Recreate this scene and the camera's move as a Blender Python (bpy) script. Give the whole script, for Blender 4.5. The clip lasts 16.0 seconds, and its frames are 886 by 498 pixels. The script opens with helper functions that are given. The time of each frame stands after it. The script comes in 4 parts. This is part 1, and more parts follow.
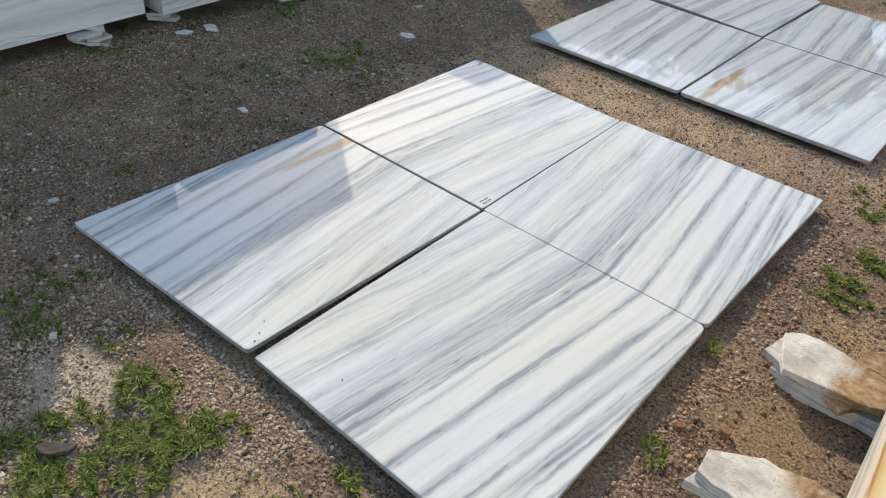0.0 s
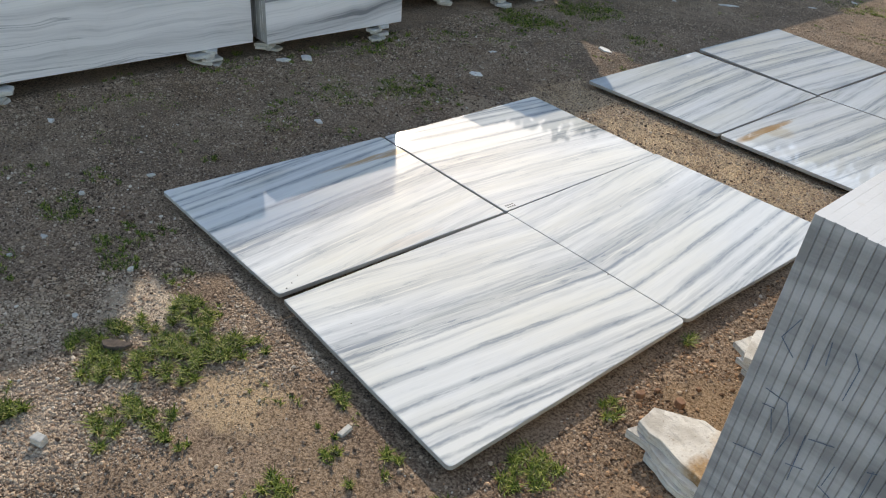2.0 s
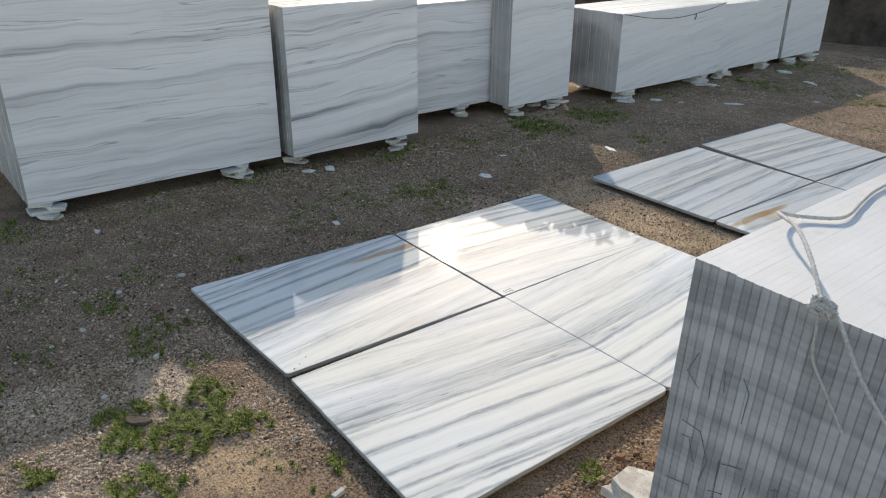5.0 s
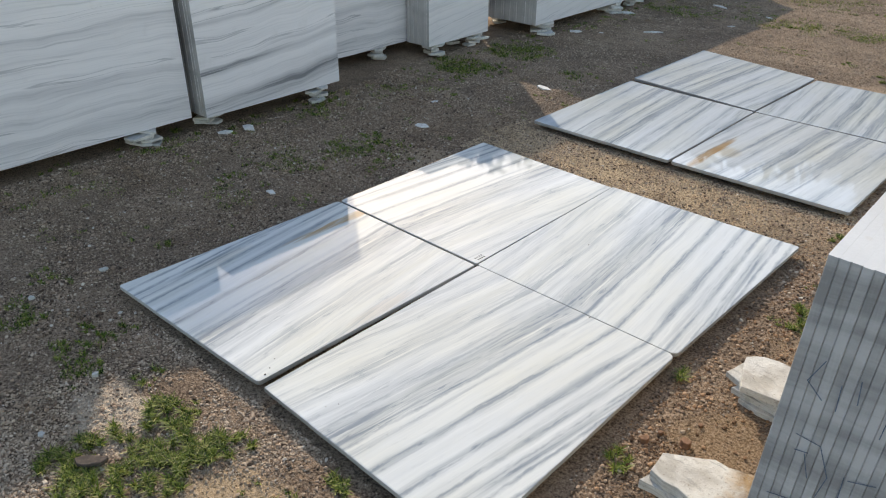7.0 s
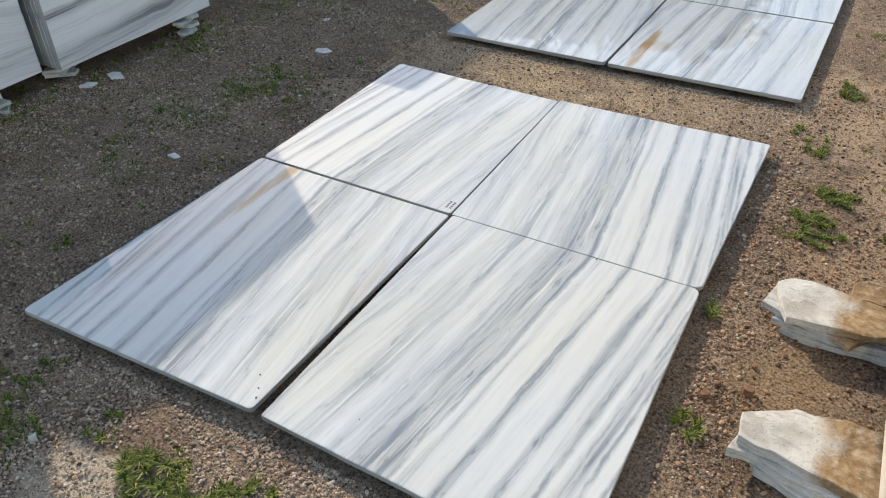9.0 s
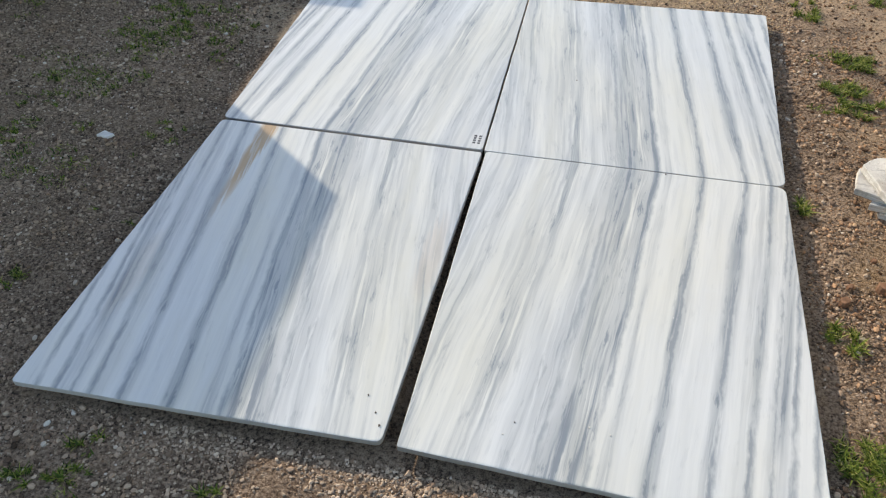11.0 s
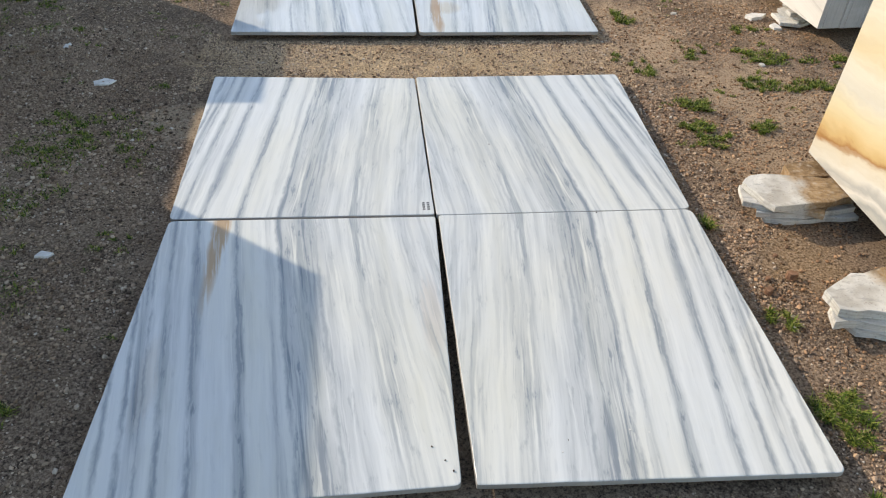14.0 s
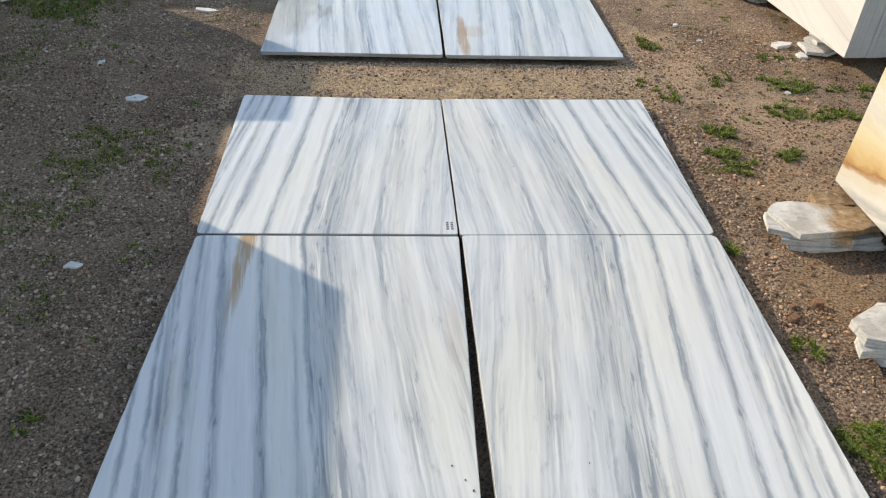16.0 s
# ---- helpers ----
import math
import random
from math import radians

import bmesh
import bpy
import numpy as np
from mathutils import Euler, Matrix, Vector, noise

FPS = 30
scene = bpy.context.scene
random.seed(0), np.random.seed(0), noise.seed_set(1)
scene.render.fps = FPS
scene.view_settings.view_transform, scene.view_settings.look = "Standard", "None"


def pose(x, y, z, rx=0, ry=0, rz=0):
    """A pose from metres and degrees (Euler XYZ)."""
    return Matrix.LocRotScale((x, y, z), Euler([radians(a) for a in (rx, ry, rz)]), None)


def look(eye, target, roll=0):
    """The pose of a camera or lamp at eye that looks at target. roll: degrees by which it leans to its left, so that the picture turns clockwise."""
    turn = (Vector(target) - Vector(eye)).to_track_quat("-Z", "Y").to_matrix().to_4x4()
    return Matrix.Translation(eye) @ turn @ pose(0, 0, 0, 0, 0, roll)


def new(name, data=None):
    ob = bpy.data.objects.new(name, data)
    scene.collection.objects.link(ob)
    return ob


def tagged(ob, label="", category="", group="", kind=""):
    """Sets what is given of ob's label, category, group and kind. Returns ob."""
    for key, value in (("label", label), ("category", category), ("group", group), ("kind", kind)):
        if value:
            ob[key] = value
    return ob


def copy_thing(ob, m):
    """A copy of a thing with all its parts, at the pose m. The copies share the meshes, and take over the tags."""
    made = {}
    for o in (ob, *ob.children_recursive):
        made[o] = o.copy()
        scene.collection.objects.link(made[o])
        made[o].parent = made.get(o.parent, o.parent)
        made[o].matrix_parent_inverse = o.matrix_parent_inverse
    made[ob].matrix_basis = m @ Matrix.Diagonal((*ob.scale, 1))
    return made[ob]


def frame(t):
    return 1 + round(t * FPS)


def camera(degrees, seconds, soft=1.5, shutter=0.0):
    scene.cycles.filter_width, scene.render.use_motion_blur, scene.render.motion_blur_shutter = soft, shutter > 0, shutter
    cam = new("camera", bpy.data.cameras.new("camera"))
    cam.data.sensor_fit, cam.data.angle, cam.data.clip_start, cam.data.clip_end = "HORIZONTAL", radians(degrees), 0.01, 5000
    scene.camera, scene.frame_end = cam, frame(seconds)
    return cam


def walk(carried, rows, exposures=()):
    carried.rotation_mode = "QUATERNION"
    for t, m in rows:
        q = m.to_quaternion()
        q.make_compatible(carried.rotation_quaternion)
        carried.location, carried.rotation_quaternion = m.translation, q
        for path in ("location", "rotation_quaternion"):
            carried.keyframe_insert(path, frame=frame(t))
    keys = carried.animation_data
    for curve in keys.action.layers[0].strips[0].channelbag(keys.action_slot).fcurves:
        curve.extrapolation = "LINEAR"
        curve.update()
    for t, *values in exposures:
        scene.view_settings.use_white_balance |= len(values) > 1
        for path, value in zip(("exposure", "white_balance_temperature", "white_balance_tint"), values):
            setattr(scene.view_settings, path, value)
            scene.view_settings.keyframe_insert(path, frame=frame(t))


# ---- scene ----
cam = camera(60.4, 16.0, soft=1.1)
PATH = [
    (0, (-0.152, 0.075, 1.43), (-1.115, 1.345, 0.222), 5.2),
    (0.5, (-0.115, 0.068, 1.415), (-1.13, 1.309, 0.219), 5.3),
    (1, (0.074, 0.074, 1.399), (-1.017, 1.277, 0.231), 5.2),
    (1.5, (0.236, 0.049, 1.418), (-0.931, 1.215, 0.287), 5.0),
    (2, (0.344, -0.03, 1.421), (-0.893, 1.113, 0.343), 4.6),
    (2.5, (0.489, -0.096, 1.443), (-0.812, 1.033, 0.427), 4.0),
    (3, (0.601, -0.065, 1.448), (-0.766, 1.051, 0.508), 3.1),
    (3.5, (0.701, -0.017, 1.45), (-0.722, 1.079, 0.571), 2.4),
    (4, (0.729, -0.005, 1.458), (-0.725, 1.083, 0.621), 1.5),
    (4.2, (0.719, -0.006, 1.458), (-0.741, 1.083, 0.631), 1.2),
    (6.3, (0.379, -0.084, 1.444), (-0.911, 1.143, 0.534), 0.2),
    (6.5, (0.32, -0.064, 1.457), (-0.937, 1.178, 0.521), 0.4),
    (7, (0.223, -0.036, 1.443), (-0.961, 1.242, 0.462), 0.1),
    (7.5, (0.083, -0.057, 1.44), (-1.01, 1.262, 0.407), -0.3),
    (8, (-0.074, -0.094, 1.429), (-1.068, 1.26, 0.343), -0.6),
    (8.5, (-0.216, -0.046, 1.406), (-1.107, 1.335, 0.266), -0.7),
    (9, (-0.341, 0.04, 1.405), (-1.133, 1.43, 0.204), -1.0),
    (9.5, (-0.532, 0.034, 1.38), (-1.224, 1.422, 0.117), -1.2),
    (10, (-0.69, 0.029, 1.35), (-1.298, 1.401, 0.028), -1.9),
    (10.2, (-0.752, 0.051, 1.343), (-1.311, 1.414, -0.01), -2.0),
    (12.3, (-1.393, 0.175, 1.291), (-1.373, 1.58, -0.133), 0.9),
    (12.5, (-1.414, 0.116, 1.304), (-1.352, 1.54, -0.099), 1.4),
    (13, (-1.461, 0.004, 1.346), (-1.33, 1.479, 0.003), 2.1),
    (13.5, (-1.498, -0.036, 1.37), (-1.326, 1.486, 0.084), 2.6),
    (14, (-1.517, -0.038, 1.374), (-1.328, 1.516, 0.129), 2.7),
    (14.5, (-1.528, -0.04, 1.375), (-1.336, 1.532, 0.154), 2.8),
    (15, (-1.532, -0.044, 1.376), (-1.346, 1.537, 0.166), 2.8),
    (15.5, (-1.534, -0.048, 1.372), (-1.366, 1.541, 0.17), 2.9),
    (16, (-1.532, -0.049, 1.371), (-1.39, 1.546, 0.171), 2.9),
]
walk(cam, [(t, look(eye, target, roll)) for t, eye, target, roll in PATH], [(0, 0.71, 7450, 11), (2.5, 0.68, 7450, 11), (4.1, 0.60, 7450, 11), (6.4, 0.68, 7450, 11), (8, 0.74, 7450, 11), (16, 0.74, 7450, 11)])

# ---- light ----
SUN_DIR = Vector((-0.785 * 0.9150, 0.619 * 0.9150, 0.4035))          # towards the sun
world = bpy.data.worlds.new("sky")
scene.world = world
world.use_nodes = True
wn = world.node_tree.nodes
sky = wn.new("ShaderNodeTexSky")
sky.sky_type = "NISHITA"
sky.sun_disc = False
sky.sun_elevation = radians(23.8)
sky.sun_rotation = math.atan2(-0.785, 0.619)
sky.air_density, sky.dust_density, sky.ozone_density = 1.0, 0.6, 1.0
world.node_tree.links.new(sky.outputs[0], wn["Background"].inputs[0])
wn["Background"].inputs[1].default_value = 0.16
sun = new("sun", bpy.data.lights.new("sun", "SUN"))
sun.data.energy, sun.data.angle, sun.data.color = 2.8, radians(0.6), (1.0, 0.93, 0.82)
sun.matrix_world = look((-20, 16, 11), (-20 - SUN_DIR.x, 16 - SUN_DIR.y, 11 - SUN_DIR.z))


# ---- materials ----
class Nodes:
    """Small builder for node materials."""

    def __init__(self, name):
        self.mat = bpy.data.materials.new(name)
        self.mat.use_nodes = True
        self.tree = self.mat.node_tree
        self.bsdf = self.tree.nodes["Principled BSDF"]

    def put(self, socket, value):
        if isinstance(value, bpy.types.NodeSocket):
            self.tree.links.new(value, socket)
        elif isinstance(value, (tuple, list)) and len(value) == 3 and socket.type == "RGBA":
            socket.default_value = (*value, 1)
        else:
            socket.default_value = value

    def math(self, op, a, b=0.0, clamp=False):
        n = self.tree.nodes.new("ShaderNodeMath")
        n.operation, n.use_clamp = op, clamp
        self.put(n.inputs[0], a)
        self.put(n.inputs[1], b)
        return n.outputs[0]

    def uv(self):
        n = self.tree.nodes.new("ShaderNodeUVMap")
        s = self.tree.nodes.new("ShaderNodeSeparateXYZ")
        self.tree.links.new(n.outputs[0], s.inputs[0])
        return s.outputs[0], s.outputs[1]

    def place(self):
        n = self.tree.nodes.new("ShaderNodeNewGeometry")
        return n.outputs["Position"]

    def island(self):
        return self.tree.nodes.new("ShaderNodeNewGeometry").outputs["Random Per Island"]

    def chance(self):
        return self.tree.nodes.new("ShaderNodeObjectInfo").outputs["Random"]

    def local(self):
        return self.tree.nodes.new("ShaderNodeTexCoord").outputs["Object"]

    def xyz(self, x, y, z=0.0):
        n = self.tree.nodes.new("ShaderNodeCombineXYZ")
        for i, v in enumerate((x, y, z)):
            self.put(n.inputs[i], v)
        return n.outputs[0]

    def split(self, v):
        n = self.tree.nodes.new("ShaderNodeSeparateXYZ")
        self.put(n.inputs[0], v)
        return n.outputs

    def noise(self, vec, scale=1.0, detail=4.0, rough=0.55):
        n = self.tree.nodes.new("ShaderNodeTexNoise")
        self.put(n.inputs["Vector"], vec)
        n.inputs["Scale"].default_value = scale
        n.inputs["Detail"].default_value = detail
        n.inputs["Roughness"].default_value = rough
        return n.outputs["Fac"]

    def ramp(self, fac, stops, smooth=False):
        n = self.tree.nodes.new("ShaderNodeValToRGB")
        n.color_ramp.interpolation = "EASE" if smooth else "LINEAR"
        el = n.color_ramp.elements
        for i, (pos, col) in enumerate(stops):
            e = el[i] if i < 2 else el.new(pos)
            e.position = pos
            e.color = (col, col, col, 1) if isinstance(col, (int, float)) else (*col, 1)
        self.put(n.inputs[0], fac)
        return n.outputs[0]

    def mix(self, fac, a, b, kind="MIX"):
        n = self.tree.nodes.new("ShaderNodeMix")
        n.data_type, n.blend_type = "RGBA", kind
        self.put(n.inputs[0], fac)
        self.put(n.inputs[6], a)
        self.put(n.inputs[7], b)
        return n.outputs[2]

    def bump(self, height, strength, distance):
        n = self.tree.nodes.new("ShaderNodeBump")
        n.inputs["Strength"].default_value = strength
        n.inputs["Distance"].default_value = distance
        self.put(n.inputs["Height"], height)
        self.put(self.bsdf.inputs["Normal"], n.outputs[0])

    def finish(self, colour, rough=0.6, specular=0.5):
        self.put(self.bsdf.inputs["Base Color"], colour)
        self.put(self.bsdf.inputs["Roughness"], rough)
        self.bsdf.inputs["Specular IOR Level"].default_value = specular
        return self.mat


# vein profile across a laid slab, from the book-match seam outwards: place, lightness
LAY = [(0.0, .80), (.06, .66), (.10, .80), (.125, .62), (.165, .66), (.20, .88), (.25, .84), (.285, .50), (.335, .42),
       (.35, .84), (.40, .74), (.44, .62), (.49, .56), (.53, .40), (.60, .30), (.612, .92), (.645, .60), (.66, .94),
       (.72, .94), (.738, .45), (.76, .62), (.775, .95), (.85, .93), (.872, .45), (.89, .60), (.905, .95), (.965, .5),
       (.985, .92), (1.03, .5), (1.05, .9), (1.15, .8)]
FAR_LAY = [(0.0, .85), (.07, .55), (.10, .9), (.16, .6), (.19, .92), (.27, .88), (.30, .45), (.33, .85), (.38, .5), (.41, .9),
           (.47, .80), (.50, .48), (.56, .55), (.585, .9), (.64, .5), (.665, .85), (.72, .62), (.78, .6), (.82, .9), (.90, .8),
           (.94, .55), (.97, .85), (1.15, .75)]


# single veins of the same stone: place, half-width, darkness
VEINS = [(.30, .012, .35), (.475, .016, .60), (.525, .010, .55), (.604, .010, .60), (.745, .012, .80), (.880, .013, .80),
         (.962, .014, .75), (1.012, .010, .60), (1.058, .013, .75), (1.11, .012, .65)]
FAR_VEINS = [(.07, .010, .4), (.16, .012, .45), (.30, .011, .6), (.38, .010, .5), (.50, .012, .6), (.64, .011, .6), (.72, .012, .5), (.80, .012, .6), (.94, .012, .6)]


def laid_marble(name, profile, tilt, seed, cream=0.25, stain=None, polish=.55, tone=(.985, .975, .945), veins=VEINS):
    """Polished marble whose veins run along v and vary across u (u, v in metres from the book-match point)."""
    k = Nodes(name)
    u, v = k.uv()

    def field(fu, fv, at, detail=4, rough=.6, across=None):
        return k.noise(k.xyz(k.math("MULTIPLY", u if across is None else across, fu), k.math("MULTIPLY", v, fv), seed + at), 1.0, detail, rough)
    w1, w2, w3 = field(1.7, 1.4, 0, 3, .5), field(9, 2.2, 3), field(48, 12, 5)
    p = k.math("ADD", k.math("DIVIDE", u, 0.79), k.math("MULTIPLY", v, tilt))
    for w, a in ((w1, 0.045), (w2, 0.020), (w3, 0.009)):
        p = k.math("ADD", p, k.math("MULTIPLY", k.math("SUBTRACT", w, 0.5), a))
    g = k.ramp(k.math("DIVIDE", p, 1.2), [(a / 1.2, b) for a, b in profile])
    grey = k.math("MULTIPLY", k.math("SUBTRACT", 1.0, g), k.ramp(field(9, 1.6, 41, 4, .6, p), [(.32, .50), (.62, 1.30)]))
    # crisp single veins with ragged, broken edges
    ragged = k.math("ADD", p, k.math("MULTIPLY", k.math("SUBTRACT", field(55, 20, 51, 4, .7), .5), .020))
    stops = [q for c, w, d in veins for q in (((c - w) / 1.2, 0.0), (c / 1.2, d), ((c + w * 1.3) / 1.2, 0.0))]
    vein = k.math("MULTIPLY", k.ramp(k.math("DIVIDE", ragged, 1.2), stops), k.ramp(field(16, 4.5, 57, 4, .65, p), [(.36, .35), (.52, 1.0)]))
    vein = k.math("MULTIPLY", k.math("MULTIPLY", vein, 1.55, True), .88)
    # streaks drawn out along the veins: broad, thin and hair-fine, strongest in the grey bands
    s0 = k.ramp(field(15, .8, 33, 3, .55, p), [(.46, 0.0), (.53, 1.0)])
    s1 = k.ramp(field(38, 1.7, 9, 3, .55, p), [(.50, 0.0), (.57, 1.0)])
    s2 = k.ramp(field(85, 4.0, 7, 3, .6, p), [(.53, 0.0), (.60, 1.0)])
    s3 = k.ramp(field(230, 8.0, 15, 3, .6, p), [(.50, 0.0), (.74, 1.0)])
    s4 = k.ramp(field(46, 9.0, 21, 4, .7, p), [(.58, 0.0), (.66, 1.0)])
    pale = k.ramp(field(42, 1.6, 27, 3, .55, p), [(.52, 0.0), (.62, 1.0)])
    body = k.math("ADD", .10, grey)
    dark = k.math("MULTIPLY", grey, .62)
    for w, a in ((s0, .30), (s1, .42), (s2, .26), (s3, .09), (s4, .50)):
        dark = k.math("ADD", dark, k.math("MULTIPLY", k.math("MULTIPLY", w, body), a))
    dark = k.math("SUBTRACT", dark, k.math("MULTIPLY", k.math("MULTIPLY", pale, grey), .55), True)
    dark = k.math("MAXIMUM", dark, vein)
    white = k.mix(k.ramp(field(4, 1, 13, 3, .5, p), [(.40, 0.0), (.66, 1.0)]), (.74, .765, .78), (.765, .765, .715))
    colour = k.mix(dark, white, (.250, .288, .330))
    warm = k.ramp(field(6, 1.4, 17, 4, .55, p), [(.5, 0.0), (.8, 1.0)])
    colour = k.mix(k.math("MULTIPLY", warm, cream), colour, (.83, .79, .60), "MULTIPLY")
    if stain:
        for su, sv, ru, rv, tint, amount in stain:
            du = k.math("DIVIDE", k.math("SUBTRACT", k.math("ADD", u, k.math("MULTIPLY", k.math("SUBTRACT", w2, .5), .05)), su), ru)
            dv = k.math("DIVIDE", k.math("SUBTRACT", v, sv), rv)
            d = k.math("ADD", k.math("MULTIPLY", du, du), k.math("MULTIPLY", dv, dv))
            d = k.math("ADD", d, k.math("MULTIPLY", k.math("SUBTRACT", s2, .4), .5))
            colour = k.mix(k.math("MULTIPLY", k.ramp(d, [(.15, 1.0), (1.0, 0.0)]), amount), colour, tint, "MULTIPLY")
    dust = k.noise(k.xyz(u, v, seed), 5.0, 6, .65)
    colour = k.mix(k.math("MULTIPLY", k.ramp(dust, [(.52, 0.0), (.75, 1.0)]), .08), colour, (.55, .50, .43))
    rough = k.math("ADD", 0.022, k.math("MULTIPLY", k.ramp(dust, [(.5, 0.0), (.85, 1.0)]), .05))
    k.bump(k.noise(k.xyz(u, v, seed), 9.0, 3), 0.035, 0.002)
    colour = k.mix(1.0, colour, tone, "MULTIPLY")
    return k.finish(colour, rough, polish)


def pack_marble(name, seed, profile, dark, light, shift=0.0, line=1.1):
    """Sawn face of a standing slab: veins lie level; u is height, v runs along the face, in metres."""
    k = Nodes(name)
    u, v = k.uv()

    def field(fu, fv, at, detail=4, rough=.6, across=None):
        return k.noise(k.xyz(k.math("MULTIPLY", u if across is None else across, fu), k.math("MULTIPLY", v, fv), seed + at), 1.0, detail, rough)
    p = k.math("ADD", u, k.math("MULTIPLY", v, shift))
    for w, a in ((field(1.4, 1.0, 0, 3), .15), (field(8, 2.0, 2), .018), (field(50, 12, 3), .005)):
        p = k.math("ADD", p, k.math("MULTIPLY", k.math("SUBTRACT", w, .5), a))
    grey = k.math("SUBTRACT", 1.0, k.ramp(k.math("DIVIDE", p, 1.2), [(a / 1.2, b) for a, b in profile]))
    broad = k.ramp(field(11, .7, 4, 4, .6, p), [(.42, 0.0), (.66, 1.0)])
    mid = k.ramp(field(40, .8, 6, 5, .6, p), [(.52, 0.0), (.66, 1.0)])
    fine = k.ramp(field(120, 2.4, 8, 5, .65, p), [(.50, 0.0), (.70, 1.0)])
    hair = k.ramp(field(17, .55, 12, 3, .5, p), [(.605, 0.0), (.615, 1.0), (.635, 0.0)])
    body = k.math("ADD", .22, grey)
    dk = k.math("MULTIPLY", grey, .55)
    for w, a in ((broad, .34), (mid, .52), (fine, .30), (hair, line)):
        dk = k.math("ADD", dk, k.math("MULTIPLY", k.math("MULTIPLY", w, body), a))
    colour = k.mix(k.math("MINIMUM", dk, 1.0), light, dark)
    grime = k.noise(k.xyz(u, v, seed), 6.0, 6, .7)
    colour = k.mix(k.math("MULTIPLY", k.ramp(grime, [(.58, 0.0), (.8, 1.0)]), .22), colour, (.42, .38, .33))
    k.bump(k.noise(k.xyz(u, v, seed), 60.0, 4), 0.15, 0.002)
    return k.finish(colour, 0.42, 0.4)


PLAIN = [(0.0, .62), (.10, .75), (.16, .55), (.20, .80), (.33, .72), (.36, .45), (.39, .8), (.52, .85), (.60, .62), (.63, .85),
         (.78, .80), (.80, .42), (.84, .75), (1.0, .8), (1.2, .7)]
BOLD = [(0.0, .6), (.12, .78), (.20, .18), (.25, .80), (.34, .85), (.365, .22), (.39, .86), (.50, .82), (.58, .75), (.60, .35),
        (.63, .8), (.80, .78), (.85, .5), (.9, .8), (1.2, .75)]
PALE = [(0.0, .8), (.3, .86), (.36, .72), (.42, .88), (.7, .84), (.75, .7), (.8, .86), (1.2, .8)]
GREY_D, GREY_L = (.235, .235, .25), (.92, .89, .885)

M_LAY_FRONT = laid_marble("polished_marble_front", LAY, 0.155, 2.0)
M_LAY_STAINED = laid_marble("polished_marble_stained", LAY, 0.155, 2.0, 0.45,
                            [(.632, .0, .026, .40, (.68, .47, .29), 1.0), (.05, .42, .03, .16, (.88, .70, .60), .3),
                             (.72, .62, .03, .16, (.85, .72, .58), .35)])
M_LAY_BACK = laid_marble("polished_marble_back", LAY, 0.125, 2.0)
# far slabs: the bluish tone puts part of the mirrored sky into the colour
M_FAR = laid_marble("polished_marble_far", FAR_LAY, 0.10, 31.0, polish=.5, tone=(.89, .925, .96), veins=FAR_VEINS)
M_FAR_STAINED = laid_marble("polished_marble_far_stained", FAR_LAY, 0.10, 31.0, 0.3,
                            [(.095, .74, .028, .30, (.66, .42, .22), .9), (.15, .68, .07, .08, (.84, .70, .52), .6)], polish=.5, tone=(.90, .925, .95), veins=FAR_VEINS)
M_PACK_A = pack_marble("sawn_marble_a", 4.0, PLAIN, GREY_D, GREY_L)
M_PACK_B = pack_marble("sawn_marble_b", 8.5, BOLD, GREY_D, GREY_L, -0.10)
M_PACK_C = pack_marble("sawn_marble_c", 15.0, PALE, (.38, .375, .385), (.87, .84, .83), -0.12)
M_PACK_R = pack_marble("sawn_marble_r", 21.0, PALE, (.42, .40, .38), (.76, .74, .70), 0.3)


def yellow_marble():
    k = Nodes("yellow_marble")
    u, v = k.uv()
    w1 = k.noise(k.xyz(k.math("MULTIPLY", u, 3), k.math("MULTIPLY", v, 2.5), 5.0), 1.0, 4, .6)
    p = k.math("ADD", u, k.math("MULTIPLY", k.math("SUBTRACT", w1, .5), .12))
    p = k.math("ADD", p, k.math("MULTIPLY", v, 0.17))
    p = k.math("ADD", p, k.math("MULTIPLY", k.math("SUBTRACT", k.noise(k.xyz(k.math("MULTIPLY", u, 14), k.math("MULTIPLY", v, 5), 9.0), 1.0, 5, .65), .5), .07))
    s = k.noise(k.xyz(k.math("MULTIPLY", p, 40), k.math("MULTIPLY", v, 3), 1.0), 1.0, 5, .6)
    base = k.ramp(k.math("ADD", p, k.math("MULTIPLY", k.math("SUBTRACT", s, .5), .035)),
                  [(.08, (.72, .71, .67)), (.12, (.42, .44, .46)), (.145, (.76, .75, .72)), (.17, (.46, .47, .48)), (.20, (.76, .75, .71)),
                   (.245, (.72, .66, .55)), (.262, (.40, .20, .07)), (.285, (.66, .47, .23)), (.33, (.74, .61, .37)), (.38, (.77, .69, .50)),
                   (.43, (.70, .68, .62)), (.50, (.78, .74, .64)), (.56, (.74, .63, .43)), (.66, (.78, .73, .62)), (.86, (.76, .74, .68))])
    colour = k.mix(k.math("ADD", .45, k.math("MULTIPLY", k.math("SUBTRACT", s, .35, True), .9)), base, (.70, .655, .57), "MULTIPLY")
    k.bump(k.noise(k.xyz(u, v, 2.0), 50.0, 4), 0.12, 0.002)
    return k.finish(colour, 0.4, 0.4)


M_YELLOW = yellow_marble()


